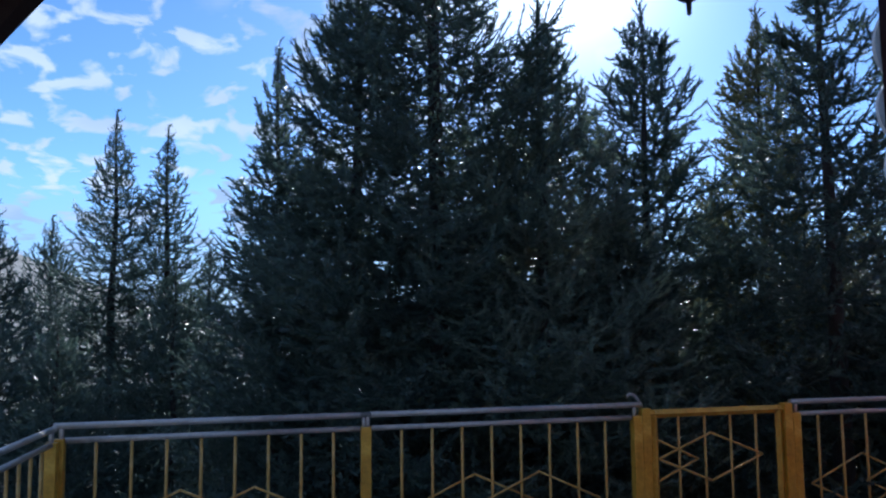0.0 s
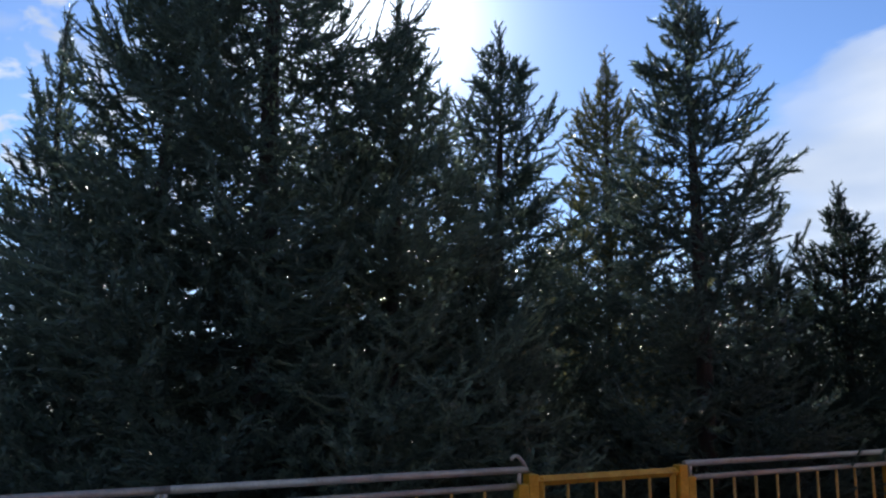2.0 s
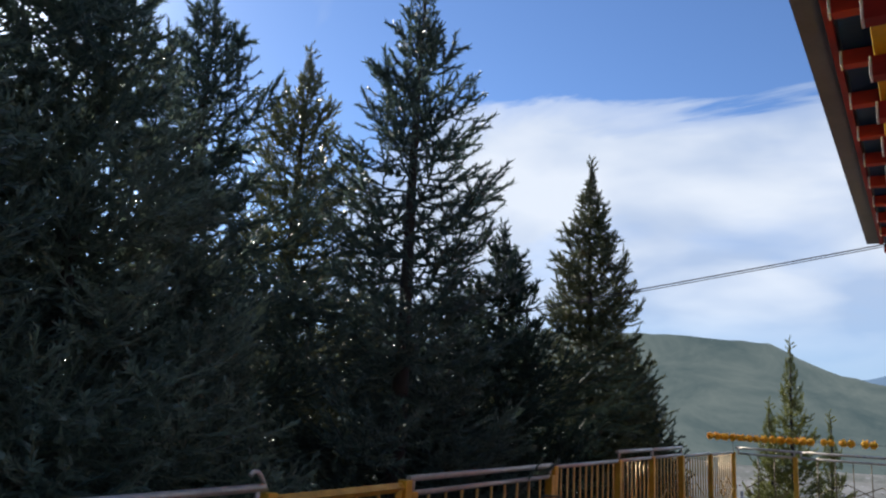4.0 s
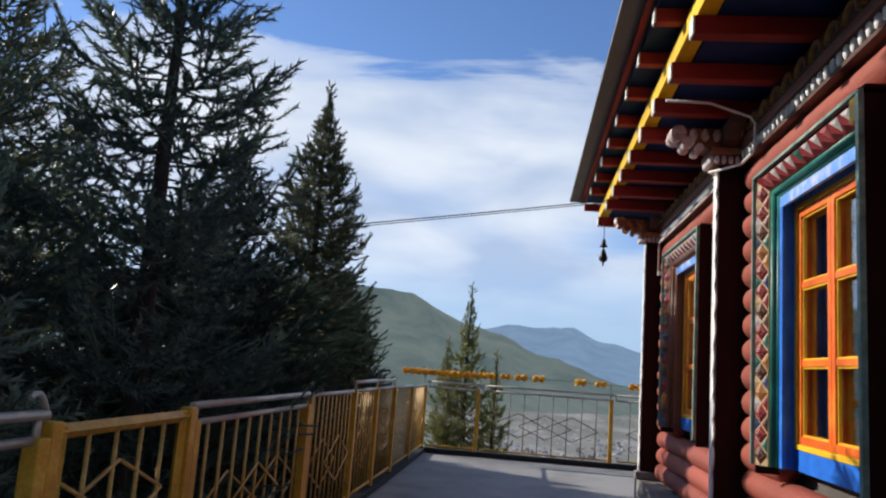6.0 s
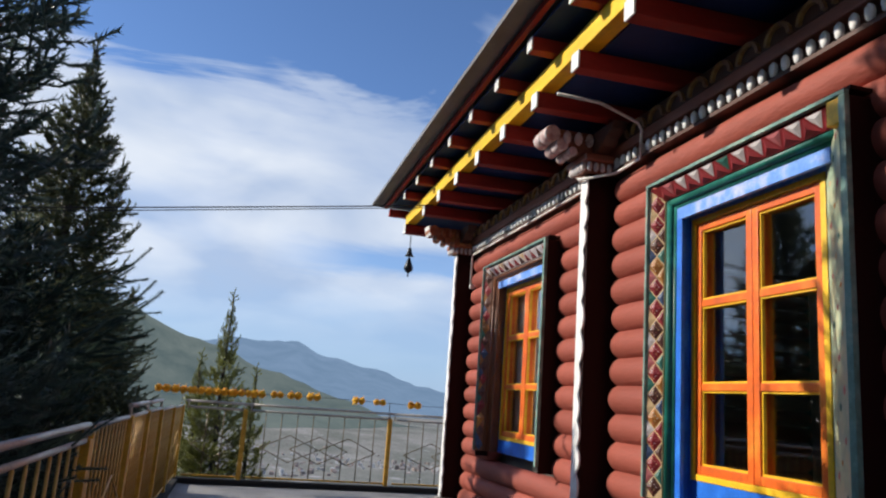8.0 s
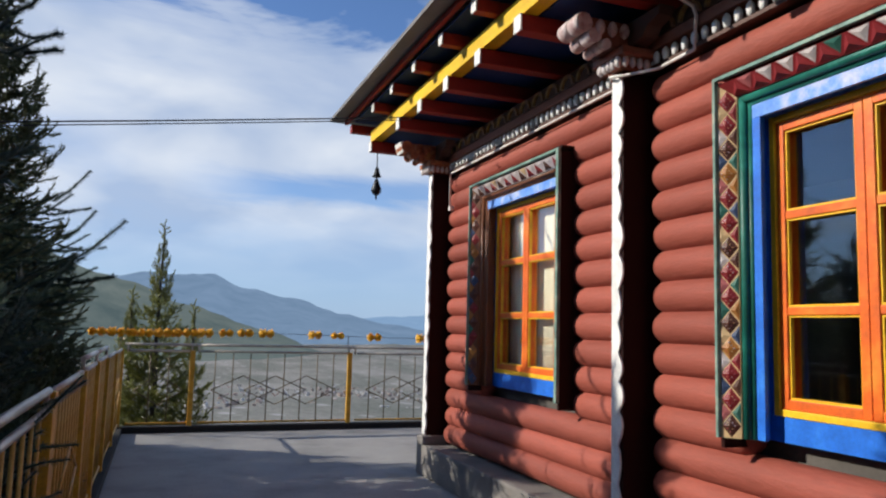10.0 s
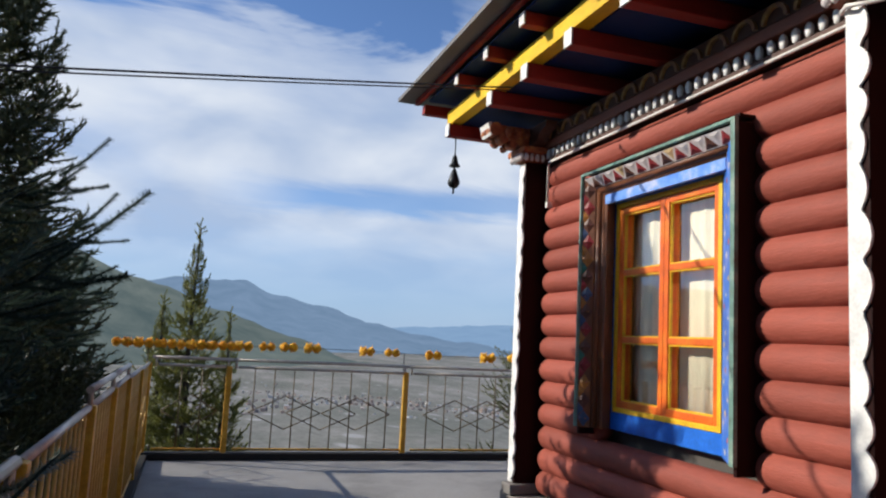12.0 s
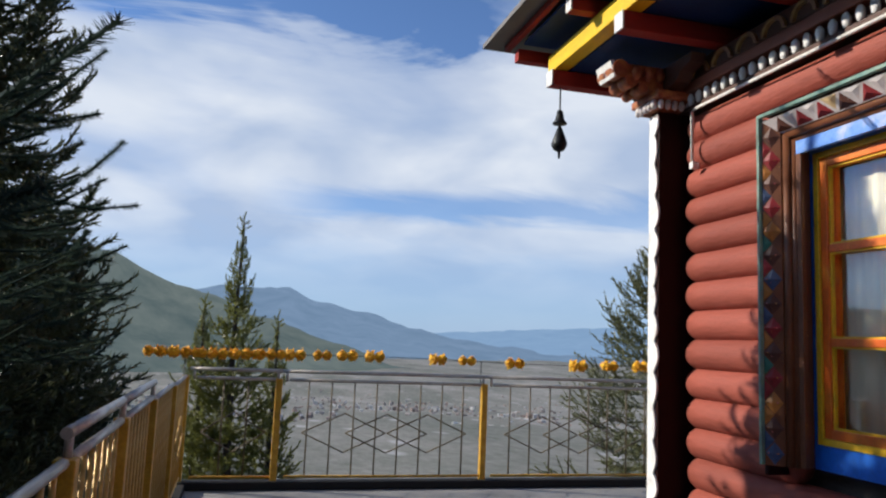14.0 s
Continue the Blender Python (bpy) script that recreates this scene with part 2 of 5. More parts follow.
def needle_material(name, base, light, spec=0.5):
    m = bpy.data.materials.new(name)
    nt = node_tree(m)
    tc = nt.nodes.new("ShaderNodeTexCoord")
    n = nd(nt, "ShaderNodeTexNoise", Scale=1.7, Detail=3.0)
    nt.links.new(tc.outputs["Object"], n.inputs["Vector"])
    geo = nt.nodes.new("ShaderNodeNewGeometry")
    c = ramp(nt, n.outputs["Fac"], [(0.3, tuple(x * 0.7 for x in base)), (0.6, base), (0.8, light)])
    c = mix_rgb(nt, 1.0, c, ramp(nt, geo.outputs["Random Per Island"], [(0, (0.75, 0.78, 0.8)), (1, (1.25, 1.22, 1.1))]), "MULTIPLY")
    b = nd(nt, "ShaderNodeBsdfPrincipled", Roughness=0.38)
    nt.links.new(c, b.inputs["Base Color"])
    b.inputs["Specular IOR Level"].default_value = spec
    t = nt.nodes.new("ShaderNodeBsdfTranslucent")
    nt.links.new(c, t.inputs["Color"])
    mx = nd(nt, "ShaderNodeMixShader", Fac=0.42)
    nt.links.new(b.outputs[0], mx.inputs[1])
    nt.links.new(t.outputs[0], mx.inputs[2])
    o = nt.nodes.new("ShaderNodeOutputMaterial")
    nt.links.new(mx.outputs[0], o.inputs[0])
    return m


M_NEEDLE = needle_material("spruce_needles", (0.115, 0.165, 0.135), (0.19, 0.23, 0.15))
M_NEEDLE_OLIVE = needle_material("olive_spruce_needles", (0.19, 0.20, 0.10), (0.28, 0.25, 0.12))
M_NEEDLE_MOSS = needle_material("moss_green_spruce_needles", (0.125, 0.14, 0.075), (0.20, 0.19, 0.09), 0.25)
M_NEEDLE_PALE = needle_material("grey_green_spruce_needles", (0.20, 0.26, 0.20), (0.30, 0.35, 0.22))
M_NEEDLE_DEEP = needle_material("deep_green_spruce_needles", (0.050, 0.078, 0.062), (0.08, 0.11, 0.072), 0.15)
M_NEEDLE_WARM = needle_material("young_spruce_needles", (0.21, 0.22, 0.055), (0.30, 0.29, 0.085))


def glass_material():
    m = bpy.data.materials.new("window_glass")
    nt = node_tree(m)
    gl = nd(nt, "ShaderNodeBsdfGlossy", Roughness=0.03)
    gl.inputs["Color"].default_value = (0.9, 0.95, 1, 1)
    tr = nt.nodes.new("ShaderNodeBsdfTransparent")
    fr = nd(nt, "ShaderNodeLayerWeight", Blend=0.5)
    mx = nt.nodes.new("ShaderNodeMixShader")
    nt.links.new(math_node(nt, "ADD", math_node(nt, "MULTIPLY", math_node(nt, "POWER", fr.outputs["Facing"], 2.2), 0.55), 0.05), mx.inputs[0])
    nt.links.new(tr.outputs[0], mx.inputs[1])
    nt.links.new(gl.outputs[0], mx.inputs[2])
    o = nt.nodes.new("ShaderNodeOutputMaterial")
    nt.links.new(mx.outputs[0], o.inputs[0])
    return m


M_GLASS = glass_material()


def ground_material():
    m = bpy.data.materials.new("hillside_and_valley")
    nt = node_tree(m)
    tc = nt.nodes.new("ShaderNodeTexCoord")
    a = nd(nt, "ShaderNodeTexNoise", Scale=0.012, Detail=8.0, Roughness=0.65)
    b2 = nd(nt, "ShaderNodeTexNoise", Scale=0.35, Detail=6.0, Roughness=0.7)
    v = nd(nt, "ShaderNodeTexVoronoi", Scale=0.05)
    long = nd(nt, "ShaderNodeMapping")
    long.inputs["Scale"].default_value = (1.6, 0.55, 1.0)
    nt.links.new(tc.outputs["Object"], long.inputs["Vector"])
    for n in (a, b2, v):
        nt.links.new(long.outputs[0], n.inputs["Vector"])
    c = ramp(nt, a.outputs["Fac"], [(0.36, (0.07, 0.085, 0.06)), (0.5, (0.17, 0.165, 0.14)), (0.64, (0.32, 0.30, 0.27))])
    c = mix_rgb(nt, 0.35, c, ramp(nt, b2.outputs["Fac"], [(0.35, (0.05, 0.06, 0.03)), (0.7, (0.36, 0.34, 0.31))]))
    c = mix_rgb(nt, ramp(nt, v.outputs["Distance"], [(0.12, (0.6, 0.6, 0.6)), (0.2, (0, 0, 0))]), c, (0.42, 0.41, 0.40))
    s = nd(nt, "ShaderNodeBsdfPrincipled", Roughness=0.95)
    nt.links.new(c, s.inputs["Base Color"])
    bp = nd(nt, "ShaderNodeBump", Strength=0.6, Distance=0.3)
    nt.links.new(b2.outputs["Fac"], bp.inputs["Height"])
    nt.links.new(bp.outputs[0], s.inputs["Normal"])
    o = nt.nodes.new("ShaderNodeOutputMaterial")
    nt.links.new(s.outputs[0], o.inputs[0])
    return m


M_GROUND = ground_material()


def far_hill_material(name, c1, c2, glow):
    """Distant hills: a backdrop that only glows, with air haze put into its colours."""
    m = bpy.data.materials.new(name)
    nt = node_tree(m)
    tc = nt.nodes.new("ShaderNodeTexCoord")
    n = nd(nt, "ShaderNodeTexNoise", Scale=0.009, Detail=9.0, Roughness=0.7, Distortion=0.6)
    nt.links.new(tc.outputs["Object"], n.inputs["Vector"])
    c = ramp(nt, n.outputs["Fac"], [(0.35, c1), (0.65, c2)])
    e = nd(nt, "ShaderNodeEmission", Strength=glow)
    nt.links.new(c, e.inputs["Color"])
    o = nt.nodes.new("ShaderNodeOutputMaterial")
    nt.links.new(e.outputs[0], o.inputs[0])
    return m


# ---- building helpers ----
def box(bm, x0, x1, y0, y1, z0, z1, bevel=0.0):
    start = len(bm.verts)
    vs = [bm.verts.new((x, y, z)) for x in (x0, x1) for y in (y0, y1) for z in (z0, z1)]
    fs = [(0, 1, 3, 2), (4, 6, 7, 5), (0, 4, 5, 1), (2, 3, 7, 6), (0, 2, 6, 4), (1, 5, 7, 3)]
    faces = [bm.faces.new([vs[i] for i in f]) for f in fs]
    if bevel:
        edges = list({e for f in faces for e in f.edges})
        bmesh.ops.bevel(bm, geom=edges, offset=bevel, segments=2, affect="EDGES", profile=0.6)
    return bm


def tube(bm, points, radius, sides=8):
    """A tube through points."""
    pts = [Vector(p) for p in points]
    rings = []
    for i, p in enumerate(pts):
        d = (pts[min(i + 1, len(pts) - 1)] - pts[max(i - 1, 0)]).normalized()
        up = Vector((0, 0, 1)) if abs(d.z) < 0.9 else Vector((1, 0, 0))
        u = d.cross(up).normalized()
        w = u.cross(d)
        rings.append([bm.verts.new(p + radius * (math.cos(a) * u + math.sin(a) * w)) for a in [2 * math.pi * k / sides for k in range(sides)]])
    for r0, r1 in zip(rings, rings[1:]):
        for k in range(sides):
            f = bm.faces.new((r0[k], r0[(k + 1) % sides], r1[(k + 1) % sides], r1[k]))
            f.smooth = sides > 4
    bm.faces.new(rings[0][::-1])
    bm.faces.new(rings[-1])
    return bm


def lathe(bm, profile, sides=16, centre=(0, 0, 0)):
    """A turned shape: profile of (radius, z)."""
    c = Vector(centre)
    rings = [[bm.verts.new(c + Vector((r * math.cos(2 * math.pi * k / sides), r * math.sin(2 * math.pi * k / sides), z))) for k in range(sides)]
             for r, z in profile]
    for r0, r1 in zip(rings, rings[1:]):
        for k in range(sides):
            bm.faces.new((r0[k], r0[(k + 1) % sides], r1[(k + 1) % sides], r1[k])).smooth = True
    bm.faces.new(rings[0][::-1])
    bm.faces.new(rings[-1])
    return bm


def extrude_yz(bm, outline, x0, x1):
    """A closed outline of (y, z) given thickness in x."""
    a = [bm.verts.new((x0, y, z)) for y, z in outline]
    b = [bm.verts.new((x1, y, z)) for y, z in outline]
    n = len(outline)
    bm.faces.new(a)
    bm.faces.new(b[::-1])
    for k in range(n):
        bm.faces.new((a[k], b[k], b[(k + 1) % n], a[(k + 1) % n]))
    bmesh.ops.recalc_face_normals(bm, faces=bm.faces[:])
    return bm


def mesh_of(name, bm, mat):
    me = bpy.data.meshes.new(name)
    bmesh.ops.recalc_face_normals(bm, faces=bm.faces[:])
    bm.to_mesh(me)
    bm.free()
    me.materials.append(mat)
    return me


def thing(name, label="", category="", group="", kind="", at=(0, 0, 0)):
    ob = new(name)
    ob.empty_display_size = 0.1
    ob.location = at
    return tagged(ob, label, category, group, kind)


def part(name, bm, mat, parent=None, label=""):
    ob = new(name, mesh_of(name, bm, mat) if isinstance(bm, bmesh.types.BMesh) else bm)
    if parent:
        ob.parent = parent
        ob.matrix_parent_inverse = Matrix.Translation(-parent.location) if not parent.parent else Matrix()
    return tagged(ob, label)


def solid(name, bm, mat, label, category, kind="", group=""):
    ob = new(name, mesh_of(name, bm, mat))
    return tagged(ob, label, category, group, kind)


B = bmesh.new

# ---- ground, valley and hills ----
TERRACE_W, TERRACE_N, TERRACE_S = -1.16, 13.42, -0.64


def ground_height(r, az):
    """Height of the hillside at a distance and a bearing left of north."""
    slope = -2.6 - 0.16 * min(r, 60) - 0.06 * max(0, min(r, 500) - 60)
    west = max(0.0, math.sin(az))
    back = max(0.0, -math.cos(az))
    lift = west * 0.03 * min(r, 300) + back * 0.45 * min(r, 300)
    n = noise.noise(Vector((r * math.sin(az) * 0.05, r * math.cos(az) * 0.05, 0)))
    return slope + lift + n * min(2.0, r * 0.05)


def build_ground():
    rings = [0, 6, 8, 10, 13, 17, 22, 30, 40, 55, 75, 100, 140, 190, 260, 350, 480, 650, 900, 1300, 2000, 3000, 4500]
    steps = 96
    vs, fs = [], []
    for r in rings:
        for k in range(steps):
            a = 2 * math.pi * k / steps
            vs.append((-r * math.sin(a) + 1.5, r * math.cos(a) + 6, -2.6 if r == 0 else ground_height(r, a)))
    for i in range(len(rings) - 1):
        for k in range(steps):
            j = (k + 1) % steps
            fs.append((i * steps + k, (i + 1) * steps + k, (i + 1) * steps + j, i * steps + j))
    me = bpy.data.meshes.new("ground")
    me.from_pydata(vs, [], fs)
    me.polygons.foreach_set("use_smooth", [True] * len(fs))
    me.materials.append(M_GROUND)
    tagged(new("ground", me), "grassy hillside falling to a hazy grey valley floor", "ground", kind="structure")


build_ground()


def ridge(name, dist, knots, mat, label, seed, rough):
    """A far ridge along knots of (bearing left of north, elevation), as a slope that falls towards the place."""
    vs, fs = [], []
    azs = [knots[0][0] + (knots[-1][0] - knots[0][0]) * k / 160 for k in range(161)]
    rows = 7
    for az in azs:
        for (a0, e0), (a1, e1) in zip(knots, knots[1:]):
            if min(a0, a1) <= az <= max(a0, a1):
                t = (az - a0) / (a1 - a0)
                t = t * t * (3 - 2 * t)
                el = e0 + (e1 - e0) * t
        el += rough * (noise.noise(Vector((az * 0.45, seed, 0))) + 0.5 * noise.noise(Vector((az * 1.3, seed, 3))))
        for j in range(rows):
            f = j / (rows - 1)
            d = dist * (1 - 0.42 * f)
            top = 1.5 + dist * math.tan(radians(el))
            z = top + (-70 - top) * f ** 0.8 + (dist * 0.004 * noise.noise(Vector((az * 0.8, f * 4, seed))) if 0 < f < 1 else 0)
            vs.append((-d * math.sin(radians(az)), d * math.cos(radians(az)), z))
    for i in range(160):
        for j in range(rows - 1):
            fs.append((i * rows + j, i * rows + j + 1, (i + 1) * rows + j + 1, (i + 1) * rows + j))
    me = bpy.data.meshes.new(name)
    me.from_pydata(vs, [], fs)
    me.polygons.foreach_set("use_smooth", [True] * len(fs))
    me.materials.append(mat)
    tagged(new(name, me), label, "hills", kind="structure")


# each farther ridge is paler and bluer, its haze painted in the colour
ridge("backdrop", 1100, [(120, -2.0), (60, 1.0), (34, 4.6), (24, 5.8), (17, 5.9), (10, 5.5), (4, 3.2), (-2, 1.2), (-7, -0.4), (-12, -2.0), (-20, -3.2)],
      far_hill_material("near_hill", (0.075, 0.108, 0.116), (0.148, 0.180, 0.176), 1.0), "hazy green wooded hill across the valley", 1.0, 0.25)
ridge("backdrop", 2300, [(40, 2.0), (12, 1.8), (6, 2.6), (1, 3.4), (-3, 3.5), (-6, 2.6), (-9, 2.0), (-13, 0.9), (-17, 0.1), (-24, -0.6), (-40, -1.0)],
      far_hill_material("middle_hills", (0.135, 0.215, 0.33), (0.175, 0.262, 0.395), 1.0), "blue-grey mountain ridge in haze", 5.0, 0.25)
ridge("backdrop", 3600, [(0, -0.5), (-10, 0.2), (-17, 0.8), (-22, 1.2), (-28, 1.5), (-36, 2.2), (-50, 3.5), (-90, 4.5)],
      far_hill_material("far_hills", (0.19, 0.31, 0.49), (0.22, 0.345, 0.525), 1.0), "far mountain range, pale blue with painted haze", 9.0, 0.15)


def house_material():
    """Walls and roofs of a far town: plaster, grey sheet and brown, varied from house to house."""
    m = bpy.data.materials.new("far_town")
    nt = node_tree(m)
    geo = nt.nodes.new("ShaderNodeNewGeometry")
    c = ramp(nt, geo.outputs["Random Per Island"], [(0.0, (0.16, 0.13, 0.11)), (0.35, (0.34, 0.30, 0.27)), (0.6, (0.42, 0.30, 0.24)), (0.8, (0.46, 0.45, 0.43)), (1.0, (0.58, 0.57, 0.55))])
    p = nd(nt, "ShaderNodeBsdfPrincipled", Roughness=0.85)
    nt.links.new(c, p.inputs["Base Color"])
    o = nt.nodes.new("ShaderNodeOutputMaterial")
    nt.links.new(p.outputs[0], o.inputs[0])
    return m


def build_far_houses():
    vs, fs = [], []
    rng = random.Random(4)
    quarters = [(rng.uniform(-42, 8), 170 + 330 * rng.random()) for _ in range(46)]
    for _ in range(1500):
        qa, qd = rng.choice(quarters)
        az, d = radians(qa + rng.gauss(0, 3.5)), max(210, qd + 50 + rng.gauss(0, 40))
        x, y = -d * math.sin(az) + 1.5, d * math.cos(az) + 6
        z = ground_height(d, az)
        w, l, h = rng.uniform(0.5, 1.2), rng.uniform(0.5, 1.6), rng.uniform(0.15, 0.55)
        turn, i = rng.uniform(-0.5, 0.5), len(vs)
        c, sn = math.cos(turn), math.sin(turn)
        for zz in (z - 1.5, z + h):
            for a, b in ((-l, -w), (l, -w), (l, w), (-l, w)):
                vs.append((x + (a * c - b * sn) / 2, y + (a * sn + b * c) / 2, zz))
        for a in (-l, l):
            vs.append((x + a * c / 2, y + a * sn / 2, z + h + 0.35 * w))
        fs += [(i, i + 1, i + 5, i + 4), (i + 1, i + 2, i + 6, i + 9, i + 5), (i + 2, i + 3, i + 7, i + 6), (i + 3, i, i + 4, i + 8, i + 7),
               (i + 4, i + 5, i + 9, i + 8), (i + 6, i + 7, i + 8, i + 9)]
    me = bpy.data.meshes.new("distant_houses")
    me.from_pydata(vs, [], fs)
    me.materials.append(house_material())
    tagged(new("distant_houses", me), "scattered pale and brown houses on the valley floor far below", "houses", kind="stuff")


build_far_houses()

# ---- terrace ----
solid("floor", box(B(), TERRACE_W, 7.2, TERRACE_S, TERRACE_N, -0.30, 0.0), M_FLOOR, "worn grey concrete terrace floor", "floor", kind="structure")
solid("terrace_base", box(B(), TERRACE_W + 0.06, 7.1, TERRACE_S + 0.06, TERRACE_N - 0.06, -7.0, -0.304), M_PLINTH, "stone retaining base under the terrace", "base", kind="structure")
solid("kerb_west", box(B(), -1.15, -1.00, TERRACE_S, 13.24, 0.004, 0.07, 0.012), M_KERB, "low concrete kerb under the railing, near black for its shaded face", "kerb", kind="structure")
solid("kerb_north", box(B(), -1.15, 6.6, 13.245, 13.40, 0.004, 0.085, 0.012), M_KERB, "low concrete kerb under the railing, near black for its shaded face", "kerb", kind="structure")

# ---- railings ----
RAIL_X, RAIL_Y = -1.07, 13.32
ME_POST = mesh_of("post", box(B(), -0.032, 0.032, -0.032, 0.032, 0.0, 1.0, 0.006), M_GOLD)
ME_BAR = mesh_of("bar", tube(B(), [(0, 0, 0), (0, 0, 0.5), (0, 0, 1)], 0.0095, 6), M_BAR)


ME_BAR_BACKLIT = mesh_of("bar", tube(B(), [(0, 0, 0), (0, 0, 0.5), (0, 0, 1)], 0.0085, 6), M_BAR_BACKLIT)


def rod(parent, name, a, b, radius, mat, sides=8):
    return part(name, tube(B(), [a, b], radius, sides), mat, parent)


def railing(a, b, label, double=True, bars=0.215, height=1.06, post_a=True, post_b=True, motif=True, gate=False, dark=False, pale=False):
    """One stretch of railing from a to b on the plan: posts, rails, bars and a band of interlocking diamonds."""
    a, b = Vector((*a, 0)), Vector((*b, 0))
    d = b - a
    length = d.length
    d.normalize()
    th = thing("railing" if not gate else "railing_gate", label, "railing" if not gate else "gate", "terrace railing", at=a)
    base = 0.07
    for on, p in ((post_a, a), (post_b, b)):
        if on:
            o = part("post", ME_POST, None, th)
            o.matrix_basis = Matrix.Translation(p + Vector((0, 0, base))) @ Matrix.Diagonal((1, 1, height - base + 0.01, 1))
    s0, s1 = a + d * 0.036, b - d * 0.036
    z = Vector((0, 0, 1))
    if gate:
        for zz, r in ((height - 0.03, 0.028), (0.13, 0.024)):
            rod(th, "gate_rail", s0 + z * zz, s1 + z * zz, r, M_GOLD, 4)
        for p in (s0 + d * 0.03, s1 - d * 0.03):
            rod(th, "gate_stile", p + z * 0.11, p + z * (height - 0.01), 0.026, M_GOLD, 4)
        top = height - 0.05
    else:
        rod(th, "lower_top_rail", s0 + z * height, s1 + z * height, 0.017, M_STEEL if double or pale else M_GOLD, 8)
        rod(th, "bottom_rail", s0 + z * 0.12, s1 + z * 0.12, 0.015, M_GOLD, 6)
        top = height
        if double:
            rod(th, "handrail", a - d * 0.032 + z * (height + 0.085), b + d * 0.032 + z * (height + 0.085), 0.019, M_STEEL, 8)
            for p in (a + d * 0.012, b - d * 0.012):
                rod(th, "handrail_stub", p + z * (height - 0.02), p + z * (height + 0.085), 0.014, M_STEEL, 6)
    n = max(1, int((length - 1.9 * bars) / bars) + 1)
    for k in range(n):
        p = a + d * (length / 2 + (k - (n - 1) / 2) * bars)
        o = part("bar", ME_BAR_BACKLIT if dark else ME_BAR, None, th)
        o.matrix_basis = Matrix.Translation(p + z * 0.12) @ Matrix.Diagonal((1, 1, top - 0.12, 1))
    if gate:
        for pts in (((0.095, 0.78), (0.495, 0.945), (0.895, 0.78), (0.495, 0.615), (0.095, 0.78)), ((0.09, 0.91), (0.39, 0.77), (0.09, 0.63))):
            bm = B()
            for p, q in zip(pts, pts[1:]):
                tube(bm, [a + d * p[0] + z * p[1], a + d * q[0] + z * q[1]], 0.0085, 6)
            part("diamond", bm, M_BAR, th)
        # bent strip of the latch on the post
        curl = [a + d * (-0.02 - 0.11 * s) + z * (height + 0.02 + 0.09 * math.sin(s * 2.2)) for s in (0, 0.2, 0.4, 0.6, 0.8, 1.0)]
        part("latch_strip", tube(B(), curl, 0.011, 6), M_STEEL, th, "bent pale metal latch strip")
    elif motif:
        count = max(1, round((length - 0.85) / 0.44))
        step = 0.436 if count > 1 else min(0.436, (length - 0.2) / 2)
        side = d.cross(z) * 0.012
        for k in range(count):
            c = a + d * (length / 2 + (k - (count - 1) / 2) * step) + z * 0.55 + side * (1 if k % 2 else -1)
            half = step * 0.98
            loop = [c - d * half, c + z * 0.195, c + d * half, c - z * 0.195, c - d * half]
            bm = B()
            for p, q in zip(loop, loop[1:]):
                tube(bm, [p, q], 0.0075, 6)
            part("diamond", bm, M_BAR_BACKLIT if dark else M_BAR, th)
    return th


WORN = "worn ochre-gold steel railing with diamond motif"
for y0, y1, dbl, high, gap in ((-0.50, 1.31, True, 1.07, 0.2), (1.31, 3.17, True, 1.07, 0.2), (4.40, 6.38, True, 1.05, 0.2), (6.445, 8.0, False, 1.12, 0.14),
                               (8.0, 9.1, True, 1.12, 0.135), (9.1, 10.3, True, 1.12, 0.135), (10.3, 11.8, False, 1.10, 0.135), (11.8, 13.32, False, 1.08, 0.135)):
    railing((RAIL_X, y0), (RAIL_X, y1), "worn ochre steel railing with diamonds" + (" and double handrail" if dbl else " and single top rail"), dbl, bars=gap, height=high,
            post_a=True, post_b=y1 in (3.17, 6.38, 13.32), pale=y0 > 6)
railing((RAIL_X, 3.235), (RAIL_X, 4.335), "closed ochre steel gate with diamond motif in the railing", gate=True, height=1.12, bars=0.2)
railing((RAIL_X + 0.065, -0.52), (0.6, -0.58), WORN, True, bars=0.16)
railing((0.665, -0.58), (2.4, -0.58), WORN, True, bars=0.16, post_a=False)
for x0, x1 in ((-1.005, -0.18), (-0.115, 1.985), (2.05, 4.15), (4.215, 6.3)):
    railing((x0, RAIL_Y), (x1, RAIL_Y), WORN + " above the valley", True, bars=0.233, height=1.07, post_b=True, post_a=False, dark=True)

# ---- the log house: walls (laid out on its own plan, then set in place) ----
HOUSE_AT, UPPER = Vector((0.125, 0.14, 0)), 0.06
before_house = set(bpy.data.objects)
HOUSE_E = 6.6
LOG_R, LOG_STEP, LOG_Z0, LOG_N = 0.1, 0.18, 0.422, 15
LOG_X = 2.06
WIN = [(3.91, 5.47), (7.07, 8.71)]
WIN_Z0, WIN_Z1 = 0.97, 2.75
COLS = [(2.40, 2.49), (6.22, 6.32), (9.62, 9.72)]

plinth = thing("house_plinth", "rough grey stone plinth under the log house", "plinth", kind="structure")
for y0, y1 in ((2.25, 4.3), (4.305, 6.1), (6.105, 8.0), (8.005, 9.85)):
    part("plinth_stone", box(B(), 1.78, HOUSE_E + 0.1, y0, y1, 0.004, 0.31, 0.02), M_PLINTH, plinth)

wall_west = thing("wall_west", "log wall painted brick red, of stacked round logs", "wall", kind="structure")


